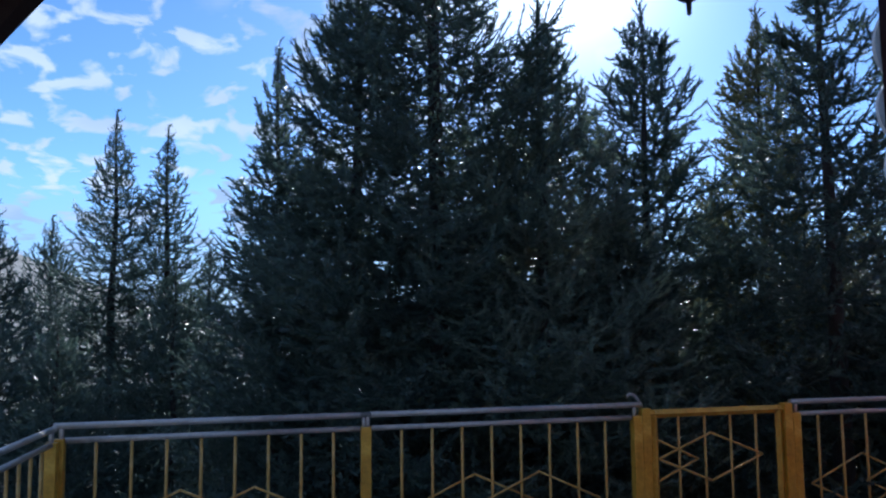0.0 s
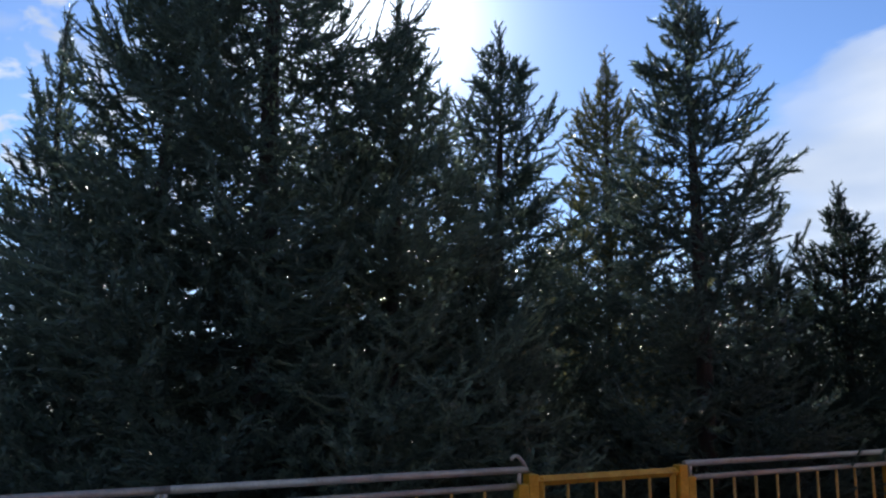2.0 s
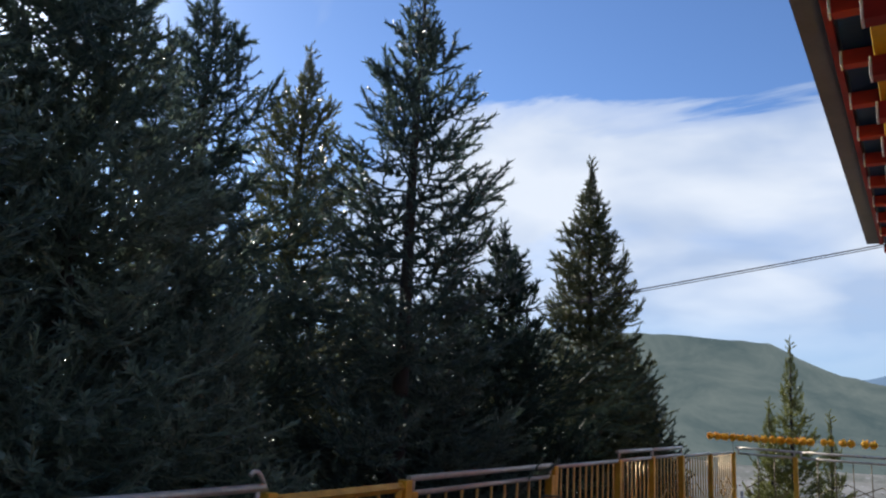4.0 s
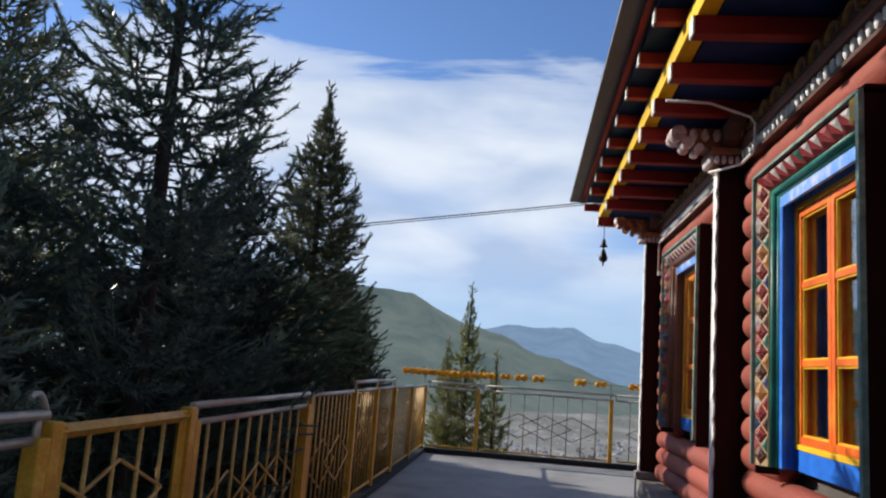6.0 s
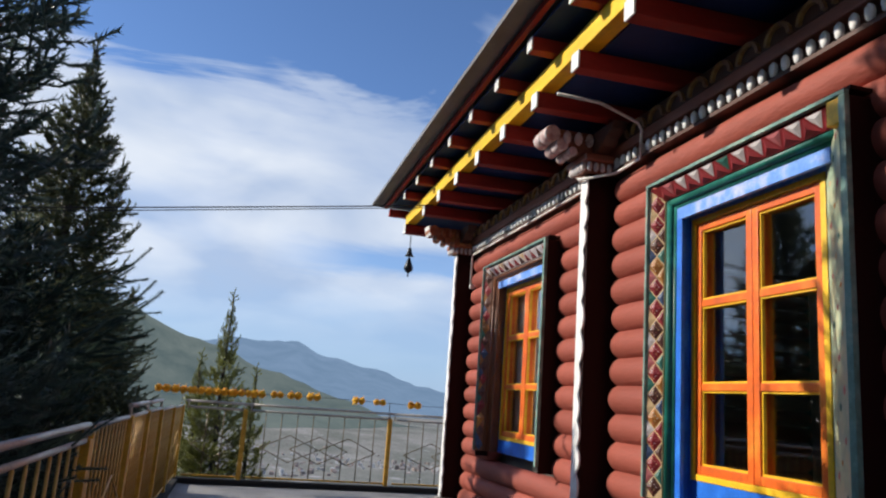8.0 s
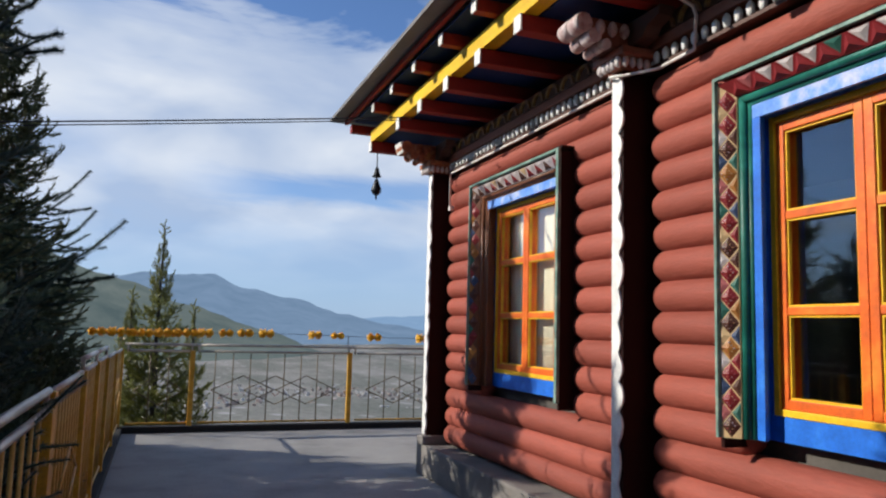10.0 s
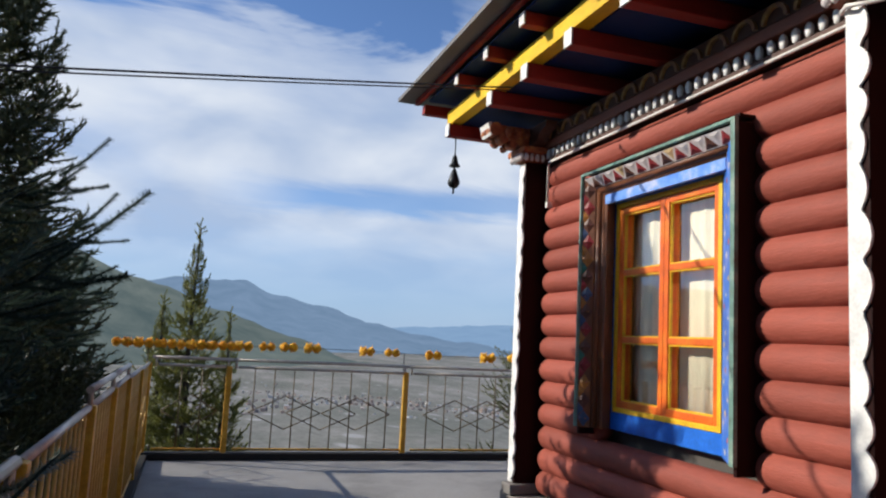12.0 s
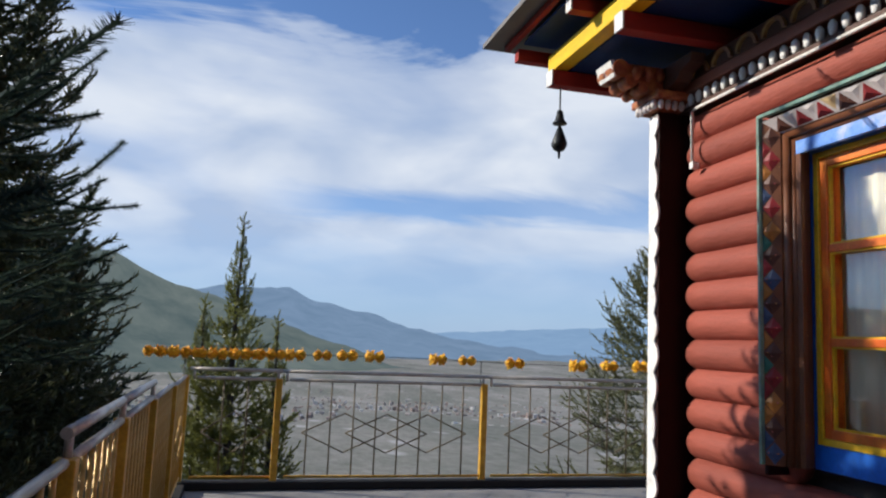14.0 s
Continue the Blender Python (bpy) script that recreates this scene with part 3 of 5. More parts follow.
def log_mesh(length, seed):
    """A slightly uneven round log along y, from 0 to length."""
    bm = B()
    rng = random.Random(seed)
    n = max(2, int(length / 0.3) + 1)
    sides = 18
    rings = []
    ph = rng.uniform(0, 9)
    taper = 0.06 + rng.uniform(0, 0.035)
    spans = [(0.0, 0.26), (0.22 * taper, 0.58), (0.55 * taper, 0.84), (taper, 0.985)]
    stations = spans + [(length * i / n, 1.0) for i in range(1, n) if taper * 1.2 < length * i / n < length - taper * 1.2] + [(length - y, f) for y, f in reversed(spans)]
    for y, full in stations:
        r = LOG_R * full * (1 + 0.025 * math.sin(ph + y * 2.1) + 0.012 * math.sin(ph * 2 + y * 7.3))
        rings.append([bm.verts.new((r * math.cos(2 * math.pi * k / sides), y, r * math.sin(2 * math.pi * k / sides))) for k in range(sides)])
    for r0, r1 in zip(rings, rings[1:]):
        for k in range(sides):
            bm.faces.new((r0[k], r0[(k + 1) % sides], r1[(k + 1) % sides], r1[k])).smooth = True
    bm.faces.new(rings[0])
    bm.faces.new(rings[-1])
    return mesh_of("log", bm, M_LOG)


log_meshes = {}


def log_at(y0, y1, z, parent, dx=0.0):
    key = round(y1 - y0, 3)
    if key not in log_meshes:
        log_meshes[key] = log_mesh(y1 - y0, len(log_meshes) + 3)
    o = part("log", log_meshes[key], None, parent)
    o.matrix_basis = Matrix.Translation((LOG_X + dx, y0, z))


rng = random.Random(11)
for (c0, c1), (w0, w1) in (((COLS[0][1], COLS[1][0]), WIN[0]), ((COLS[1][1], COLS[2][0]), WIN[1])):
    for k in range(LOG_N):
        z = LOG_Z0 + k * LOG_STEP
        dx = rng.uniform(-0.006, 0.006)
        if z + 0.05 > WIN_Z0 and z - 0.05 < WIN_Z1 - 0.05:
            log_at(c0 + 0.002, w0 + 0.06, z, wall_west, dx)
            log_at(w1 - 0.06, c1 - 0.002, z, wall_west, dx)
        else:
            log_at(c0 + 0.002, c1 - 0.002, z, wall_west, dx)

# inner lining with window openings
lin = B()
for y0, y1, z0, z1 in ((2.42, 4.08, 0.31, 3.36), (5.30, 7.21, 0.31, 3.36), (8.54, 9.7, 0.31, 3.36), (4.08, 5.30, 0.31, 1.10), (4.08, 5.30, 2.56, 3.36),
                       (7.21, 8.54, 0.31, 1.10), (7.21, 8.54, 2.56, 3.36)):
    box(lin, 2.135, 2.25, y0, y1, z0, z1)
part("lining", lin, M_ROOM, wall_west, "plastered inner face, coloured dark for the unlit room")
for nm, y0, y1 in (("wall_south", 2.44, 2.62), ("wall_north", 9.54, 9.72)):
    th = thing(nm, "log wall painted brick red, of stacked round logs", "wall", kind="structure")
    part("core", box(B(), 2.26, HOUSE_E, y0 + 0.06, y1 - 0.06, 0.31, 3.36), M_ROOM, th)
    for k in range(LOG_N + 1):
        z = LOG_Z0 + k * LOG_STEP
        o = part("log", log_meshes[sorted(log_meshes)[-1]], None, th)
        o.matrix_basis = Matrix.Translation((2.08, (y0 + y1) / 2, z)) @ Matrix.Rotation(radians(-90), 4, "Z") @ Matrix.Diagonal((1, 4.4 / sorted(log_meshes)[-1], 1, 1))
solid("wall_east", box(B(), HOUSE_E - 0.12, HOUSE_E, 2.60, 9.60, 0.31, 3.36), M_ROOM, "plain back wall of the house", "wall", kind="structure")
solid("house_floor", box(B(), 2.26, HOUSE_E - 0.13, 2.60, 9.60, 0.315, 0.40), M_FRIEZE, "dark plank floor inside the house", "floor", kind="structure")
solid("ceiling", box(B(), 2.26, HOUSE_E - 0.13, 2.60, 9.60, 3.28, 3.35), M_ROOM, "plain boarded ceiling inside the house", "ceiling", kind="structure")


# ---- columns ----
def column(y0, y1):
    th = thing("column", "square maroon timber column with white scalloped edging and carved capital", "column", "facade columns", at=(1.92, (y0 + y1) / 2, 0.31))
    part("shaft", box(B(), 1.805, 2.09, y0, y1, 0.31, 3.06, 0.008), M_COLUMN, th)
    part("base", box(B(), 1.75, 2.02, y0 - 0.04, y1 + 0.04, 0.312, 0.40, 0.02), M_PLINTH, th, "grey stone column base")
    # scalloped white board up the front face
    n, z0, z1 = 120, 0.41, 3.04
    waves = [z0 + (z1 - z0) * k / n for k in range(n + 1)]
    bulge = lambda z: abs(math.sin((z - z0 + 0.03 * math.sin(z * 5 + y0)) / 0.19 * math.pi)) ** 0.6 * (1 + 0.3 * math.sin(z * 7.3 + y0))
    left = [(y0 + 0.046 - 0.05 * bulge(z), z) for z in waves]
    right = [(y1 - 0.002, z1), (y1 - 0.002, z0)]
    part("scalloped_board", extrude_yz(B(), left + right, 1.790, 1.802), M_WHITE, th, "white scalloped edging board")
    # capital: stacked blocks and brackets
    yc = (y0 + y1) / 2
    cap = B()
    box(cap, 1.75, 2.06, yc - 0.11, yc + 0.11, 3.060, 3.110, 0.01)
    box(cap, 1.72, 2.06, yc - 0.17, yc + 0.17, 3.115, 3.170, 0.015)
    dark = y0 < 9
    part("capital_block", cap, M_MOULD if dark else M_CARVE, th, "carved and painted capital")
    for k in range(5):
        y = yc - 0.12 + 0.24 * (k + 0.5) / 5
        part("capital_bead", lathe(B(), [(0.004, -0.035), (0.02, -0.02), (0.022, 0.0), (0.018, 0.025), (0.004, 0.035)], 8, (1.735, y, 3.085)), M_TRI[5], th)
    for k in range(6):
        x = 1.77 + 0.05 * k
        part("capital_bead", lathe(B(), [(0.004, -0.035), (0.018, -0.02), (0.02, 0.0), (0.016, 0.025), (0.004, 0.035)], 8, (x, yc - 0.125, 3.085)), M_TRI[5], th)
    br = B()
    arm = [(1.99, 3.175), (1.72, 3.175), (1.66, 3.185), (1.62, 3.220), (1.575, 3.225), (1.535, 3.260), (1.50, 3.275), (1.48, 3.330), (1.99, 3.330)]
    lo = [br.verts.new((x, yc - 0.1, z)) for x, z in arm]
    hi = [br.verts.new((x, yc + 0.1, z)) for x, z in arm]
    br.faces.new(lo)
    br.faces.new(hi[::-1])
    for k in range(len(arm)):
        br.faces.new((lo[k], hi[k], hi[(k + 1) % len(arm)], lo[(k + 1) % len(arm)]))
    part("bracket", br, M_MOULD if dark else M_CARVE, th, "dark maroon carved bracket arm" if dark else "orange and red carved bracket arm")
    # rolled scrolls under the nose of the bracket
    for lx, lz, lr in ((1.490, 3.290, 0.058), (1.565, 3.222, 0.045), (1.645, 3.180, 0.032)):
        roll = B()
        for side in (-1, 1):
            tube(roll, [(lx, yc + side * 0.004, lz), (lx, yc + side * 0.06, lz + 0.004), (lx + 0.004, yc + side * 0.112, lz)], lr, 12)
        part("scroll", roll, M_SCROLL if dark else M_CARVE, th, "pale rose carved scroll" if dark else "orange carved scroll")
    # row of carved leaves down the flank of the bracket
    for k in range(4):
        lx = 1.60 + 0.085 * k
        leaf = lathe(B(), [(0.006, -0.05), (0.026, -0.03), (0.032, 0.0), (0.022, 0.03), (0.005, 0.048)], 10, (lx, yc - 0.112, 3.275))
        part("carved_leaf", leaf, M_SCROLL if dark else M_CARVE, th)
    if not dark:
        nose = B()
        prof = [(1.445, 3.345), (1.420, 3.335), (1.452, 3.235), (1.478, 3.245)]
        lo = [nose.verts.new((x, yc - 0.10, z)) for x, z in prof]
        hi = [nose.verts.new((x, yc + 0.10, z)) for x, z in prof]
        nose.faces.new(lo)
        nose.faces.new(hi[::-1])
        for k in range(4):
            nose.faces.new((lo[k], hi[k], hi[(k + 1) % 4], lo[(k + 1) % 4]))
        part("bracket_end", nose, M_WHITE, th, "white painted bracket end")
    sb = B()
    arm2 = [(yc - 0.42, 3.330), (yc - 0.40, 3.280), (yc - 0.30, 3.250), (yc - 0.25, 3.200), (yc - 0.14, 3.175), (yc + 0.14, 3.175), (yc + 0.25, 3.200),
            (yc + 0.30, 3.250), (yc + 0.40, 3.280), (yc + 0.42, 3.330)]
    part("side_bracket", extrude_yz(sb, arm2, 1.80, 1.90), M_FRIEZE, th, "dark carved side bracket")
    return th


for c in COLS:
    column(*c)

# ---- frieze above the logs ----
frieze = thing("frieze", "dark carved frieze with a row of white pegs under the eaves", "frieze", kind="structure")
part("lower_board", box(B(), 1.94, 2.14, 2.5, 9.6, 2.99, 3.012), M_FRIEZE, frieze)
for nm, x0, z0, z1, mat in (("peg_board", 1.985, 3.014, 3.095, M_FRIEZE), ("moulding", 1.925, 3.097, 3.165, M_MOULD), ("lotus_board", 1.93, 3.168, 3.278, M_FRIEZE)):
    part(nm, box(B(), x0, 2.24, 2.42, 9.80, z0, z1, 0.01), mat, frieze)
ME_PEG = mesh_of("peg", lathe(B(), [(0.006, -0.036), (0.020, -0.028), (0.026, 0.0), (0.024, 0.02), (0.010, 0.036)], 10), M_WHITE)
y = 2.6
while y < 9.55:
    if not any(c0 - 0.1 < y < c1 + 0.1 for c0, c1 in COLS):
        o = part("peg", ME_PEG, None, frieze)
        o.matrix_basis = Matrix.Translation((1.950, y, 3.053)) @ Matrix.Diagonal((0.8, 0.95, 1.08, 1))
    y += 0.085
arc = B()
pts = [(0.092 * math.cos(math.pi * k / 10), 0.088 * math.sin(math.pi * k / 10)) for k in range(11)]
inner = [(0.070 * math.cos(math.pi * k / 10), 0.066 * math.sin(math.pi * k / 10)) for k in range(10, -1, -1)]
ME_LOTUS = mesh_of("lotus_petal", extrude_yz(arc, pts + inner, -0.012, 0.012), M_LOTUS)
for k in range(31):
    o = part("lotus_petal", ME_LOTUS, None, frieze)
    o.matrix_basis = Matrix.Translation((1.922, 2.6 + 0.225 * k, 3.175))

# ---- eaves: two tiers of rafters, yellow beam, blue soffit, roof ----
EAVE_S, EAVE_N = 1.99, 10.24
LOW_X, UP_X = 1.26, 1.105
ME_LOW = mesh_of("rafter", box(B(), LOW_X + 0.012, 2.6, -0.05, 0.05, 3.285, 3.395, 0.006), M_RAFTER)
ME_LOW_END = mesh_of("rafter_end", box(B(), LOW_X, LOW_X + 0.0115, -0.05, 0.05, 3.285, 3.395, 0.003), M_WHITE)
ME_UP = mesh_of("upper_rafter", box(B(), UP_X + 0.012, 2.2, -0.04, 0.04, 3.535, 3.625, 0.006), M_RAFTER)
ME_UP_END = mesh_of("upper_rafter_end", box(B(), UP_X, UP_X + 0.0115, -0.04, 0.04, 3.535, 3.625, 0.003), M_WHITE)
eaves = thing("eaves", "painted eaves: red rafters with white ends, yellow beam, blue boards", "eaves", kind="structure")
low_ys = [10.18] + [9.17 - 0.645 * k for k in range(11)] + [2.05]
for yv in low_ys:
    for nm, me in (("rafter", ME_LOW), ("rafter_end", ME_LOW_END)):
        part(nm, me, None, eaves).matrix_basis = Matrix.Translation((0, yv, 0))
    if yv < 9.9:
        for nm, me in (("upper_rafter", ME_UP), ("upper_rafter_end", ME_UP_END)):
            part(nm, me, None, eaves).matrix_basis = Matrix.Translation((0, yv + 0.36, 0))
part("yellow_beam", box(B(), 1.285, 1.39, EAVE_S, EAVE_N + 0.02, 3.40, 3.528, 0.006), M_YELLOW, eaves, "bright yellow eaves beam")
part("soffit", box(B(), 1.40, 2.6, EAVE_S + 0.02, EAVE_N - 0.02, 3.40, 3.425), M_BLUE, eaves, "dark blue soffit boards")
part("upper_soffit", box(B(), UP_X + 0.02, 1.60, EAVE_S + 0.02, EAVE_N + 0.1, 3.63, 3.65), M_BLUE, eaves, "dark blue upper soffit boards")
part("end_rafter", box(B(), UP_X, 2.2, EAVE_N + 0.16, EAVE_N + 0.24, 3.535, 3.625, 0.006), M_RAFTER, eaves)
part("eaves_board", box(B(), 1.06, 1.10, EAVE_S - 0.2, EAVE_N + 0.34, 3.655, 3.70, 0.004), M_RAFTER, eaves)

roof = thing("roof", "low-pitched grey sheet roof with wide overhang", "roof", kind="structure")
rf = B()
ex0, ex1, ey0, ey1, rz = 0.92, HOUSE_E + 1.0, EAVE_S - 0.42, EAVE_N + 0.45, 3.70
bot = [rf.verts.new(p) for p in ((ex0, ey0, rz), (ex1, ey0, rz), (ex1, ey1, rz), (ex0, ey1, rz))]
mid = [rf.verts.new((v.co.x, v.co.y, rz + 0.035)) for v in bot]
rid = [rf.verts.new(p) for p in (((ex0 + ex1) / 2, ey0 + 3.2, rz + 1.1), ((ex0 + ex1) / 2, ey1 - 3.2, rz + 1.1))]
rf.faces.new(bot[::-1])
for k in range(4):
    rf.faces.new((bot[k], bot[(k + 1) % 4], mid[(k + 1) % 4], mid[k]))
rf.faces.new((mid[0], mid[1], rid[0]))
rf.faces.new((mid[1], mid[2], rid[1], rid[0]))
rf.faces.new((mid[2], mid[3], rid[1]))
rf.faces.new((mid[3], mid[0], rid[0], rid[1]))
part("roof_sheet", rf, M_ROOF, roof)


# ---- windows ----
def window(y0, y1, moulding, edge_label, curtain, number, seed):
    """A deep carved window frame with two casements of three panes."""
    th = thing("window_%d" % number, "deep carved and painted window with orange casements, " + edge_label, "window", "facade windows", "structure", at=(1.95, (y0 + y1) / 2, WIN_Z0))
    rng = random.Random(seed)
    xf, xb = 1.84, 2.132
    z0, z1 = 0.97, 2.75
    w = 0.026
    # plank box that stands proud of the logs
    part("side_plank", box(B(), xf + 0.02, xb, y0, y0 + w, z0 - 0.05, z1, 0.004), M_COLUMN, th, "dark maroon side plank")
    part("side_plank", box(B(), xf + 0.02, xb, y1 - w, y1, z0 - 0.05, z1, 0.004), M_COLUMN, th, "dark maroon side plank")
    part("top_plank", box(B(), xf + 0.02, xb, y0 - 0.01, y1 + 0.01, z1 + 0.0205, z1 + 0.04, 0.004), M_COLUMN, th)
    # pale teal outer edge
    for a, b, c, d in ((y0 - 0.004, y0 + 0.030, z0, z1 + 0.0015), (y1 - 0.014, y1 + 0.004, z0, z1 + 0.02), (y0 - 0.004, y1 - 0.0145, z1 + 0.002, z1 + 0.02)):
        part("edge_strip", box(B(), xf - 0.008, xf + 0.019, a, b, c, d, 0.003), M_TEALEDGE, th)
    # splayed carved strips: backing boards and rows of notched teeth
    cw = 0.085
    lean = lambda a, b: xf + 0.85 * max(0.0, min(a - y0, y1 - a, z1 - b) - 0.015)
    o = 0.015
    for quad in (((y0 + o, z0), (y0 + cw, z0), (y0 + cw, z1 - cw), (y0 + o, z1 - o)), ((y1 - o, z0), (y1 - cw, z0), (y1 - cw, z1 - cw), (y1 - o, z1 - o)),
                 ((y0 + o, z1 - o), (y0 + cw, z1 - cw), (y1 - cw, z1 - cw), (y1 - o, z1 - o))):
        bm = B()
        fr = [bm.verts.new((lean(a, b) + 0.012, a, b)) for a, b in quad]
        bk = [bm.verts.new((xf + 0.12, a, b)) for a, b in quad]
        bm.faces.new(fr)
        bm.faces.new(bk[::-1])
        for k in range(4):
            bm.faces.new((fr[k], bk[k], bk[(k + 1) % 4], fr[(k + 1) % 4]))
        part("carved_board", bm, M_BROWN if number == 2 and quad[2][1] == z1 - cw and quad[0][1] == z0 and quad[0][0] > quad[2][0] else (M_TRI[7] if quad[0][1] == z0 else M_TRI[5]) if number == 2 else M_TRI[0] if quad[0][1] == z1 - o else M_TRI[1], th)

    def tooth(base, depth, mat):
        """A low pyramid on the splayed board."""
        bm = B()
        vs = [bm.verts.new((lean(a, b) + 0.0115, a, b)) for a, b in base]
        ca, cb = sum(a for a, _ in base) / len(base), sum(b for _, b in base) / len(base)
        tip = bm.verts.new((lean(ca, cb) + 0.0115 - depth, ca, cb))
        for k in range(len(vs)):
            bm.faces.new((vs[k], vs[(k + 1) % len(vs)], tip))
        bm.faces.new(vs[::-1])
        part("carved_tooth", bm, mat, th)

    def diamond(cy, cz, hy, hz):
        return [(cy - hy, cz), (cy, cz - hz), (cy + hy, cz), (cy, cz + hz)]

    n = 14
    for k in range(n):
        zc = z0 + 0.06 + (z1 - cw - z0 - 0.08) * k / (n - 1)
        for yc in (y0 + 0.05, y1 - 0.05):
            tooth(diamond(yc, zc, 0.034, 0.056), 0.016, M_TRI[(0, 7, 0, 0, 6, 7, 0)[(k + seed) % 7] if number == 1 else (7, 0, 7, 2, 7, 6, 0)[(k + seed) % 7]])
            if number == 1:
                beads = [((p + q) * 0.0085, (p - q) * 0.014) for p in (-1, 0, 1) for q in (-1, 0, 1)]
            else:
                beads = [(0.017 * j, -0.018 * (1 - abs(j))) for j in (-1, 0, 1)]
            for j, (by, bz) in enumerate(beads):
                tooth(diamond(yc + by, zc + bz, 0.0055, 0.008), 0.019 - 0.16 * (abs(by) + 0.6 * abs(bz)), M_TRI[(5, 1, 4)[(k + j) % 3] if number == 1 else (6, 7, 4)[(k + j) % 3]])
    # darker half-diamonds along the inner edge
    if number == 1:
        for k in range(n - 1):
            zc = z0 + 0.06 + (z1 - cw - z0 - 0.08) * (k + 0.5) / (n - 1)
            for ye, sg in ((y0 + cw - 0.001, -1), (y1 - cw + 0.001, 1)):
                tooth([(ye, zc - 0.05), (ye + sg * 0.032, zc), (ye, zc + 0.05)], 0.008, M_TRI[(6, 3, 7, 0, 2)[(k + seed) % 5]])
    # bright half-diamonds along the outer edge, between the dark ones
    for k in range(n - 1):
        zc = z0 + 0.06 + (z1 - cw - z0 - 0.08) * (k + 0.5) / (n - 1)
        for ye, sg in ((y0 + 0.016, 1), (y1 - 0.016, -1)):
            tooth([(ye, zc - 0.05), (ye + sg * 0.034, zc), (ye, zc + 0.05)], 0.008, M_TRI[(2, 6, 0, 3, 6)[k % 5] if number == 2 and sg < 0 else (1, 3, 4, 2, 5, 1, 3, 4, 5)[(k + 2 * seed) % 9]])
    m = 11
    for k in range(m):
        yc = y0 + 0.13 + (y1 - y0 - 0.26) * k / (m - 1)
        tooth([(yc - 0.055, z1 - 0.082), (yc + 0.055, z1 - 0.082), (yc, z1 - 0.018)], 0.018, M_TRI[0 if number == 1 else (0, 7, 0)[(k + seed) % 3]])
        if k < m - 1:
            yd = yc + (y1 - y0 - 0.26) / (m - 1) / 2
            tooth([(yd - 0.05, z1 - 0.017), (yd, z1 - 0.074), (yd + 0.05, z1 - 0.017)], 0.008, M_TRI[(5, 5, 4, 5, 5, 3, 5)[k % 7] if number == 1 else (5, 5, 1, 5)[(k + seed) % 4]])
    if number == 1:
        part("corner_block", box(B(), xf - 0.004, xf + 0.05, y0 + 0.016, y0 + 0.10, z1 - 0.115, z1 - 0.004, 0.006), M_CASEYEL, th, "yellow painted corner block")
    # rolled moulding, stepping inwards
    for off, xx, r, mt in ((cw + 0.012, xf + 0.10, 0.022, moulding), (cw + 0.036, xf + 0.125, 0.018, moulding)):
        for yy in (y0 + off, y1 - off):
            part("moulding", tube(B(), [(xx, yy, z0), (xx, yy, (z0 + z1) / 2), (xx, yy, z1 - off)], r, 12), mt, th)
        part("moulding", tube(B(), [(xx, y0 + off, z1 - off), (xx, (y0 + y1) / 2, z1 - off), (xx, y1 - off, z1 - off)], r, 12), mt, th)
    # reveal, cloud-painted above, blue sill board below
    iy0, iy1, iz1, iz0 = y0 + cw + 0.052, y1 - cw - 0.052, z1 - cw - 0.052, z0 + 0.02
    bw = 0.045
    south = 0.18    # broader blue margin on this side
    xi = 2.043
    for a, b in ((iy0 - 0.012, iy0), (iy1, iy1 + 0.012)):
        part("reveal", box(B(), xf + 0.122, xb, a, b, iz0 - 0.02, iz1 + 0.012), moulding if number == 2 else M_SKYBLUE, th)
    part("reveal", box(B(), xf + 0.122, xb, iy0, iy1, iz1, iz1 + 0.012), M_SKYBLUE, th)
    # flat blue architrave, set just behind the mouldings
    xr = xf + 0.118
    part("architrave", box(B(), xr, xr + 0.022, iy1 - (0.052 if number == 1 else 0.034), iy1 - 0.0005, iz0 - 0.018, iz1 - 0.0705, 0.003), M_SKYBLUE if number == 1 else M_BROWN, th, "bright blue painted architrave" if number == 1 else "brown and gold architrave")
    part("architrave", box(B(), xr, xr + 0.022, iy0 + 0.085, iy1 - 0.0005, iz1 - 0.070, iz1 - 0.0005, 0.003), M_CLOUDBAND, th, "blue and white cloud-painted architrave")
    part("blue_band", box(B(), xi, xb, iy0, iy1, iz0 - 0.02, iz0 + 0.10), M_SKYBLUE, th, "bright blue painted sill band")
    part("cloud_band", box(B(), xi, xb, iy0, iy1, iz1 - bw - 0.02, iz1 - 0.001), M_CLOUDBAND, th, "blue and white cloud-painted band")
    for a, b in ((iy0, iy0 + bw * 0.6 + south), (iy1 - bw * 0.6, iy1)):
        part("blue_band", box(B(), xi + 0.001, xb, a + 0.0005, b, iz0 + 0.1005, iz1 - bw - 0.0205), M_SKYBLUE, th)
    # broad splayed board on this side, painted with small diamonds
    ya, yb, xa, xc = y0 + 0.0305, iy0 + bw * 0.6 + south - 0.006, xf + 0.002, xi - 0.003
    sp = B()
    plan = [(xa, ya), (xc, yb), (xc + 0.02, yb), (xc + 0.02, ya)]
    lo = [sp.verts.new((px, py, z0)) for px, py in plan]
    hi = [sp.verts.new((px, py, z1 - cw)) for px, py in plan]
    sp.faces.new(lo[::-1])
    sp.faces.new(hi)
    for k in range(4):
        sp.faces.new((lo[k], lo[(k + 1) % 4], hi[(k + 1) % 4], hi[k]))
    part("splayed_board", sp, M_FLOWERED if number == 2 else M_SAGE, th, "blue splayed board painted with small flowers" if number == 2 else "sage splayed board painted with small flowers")
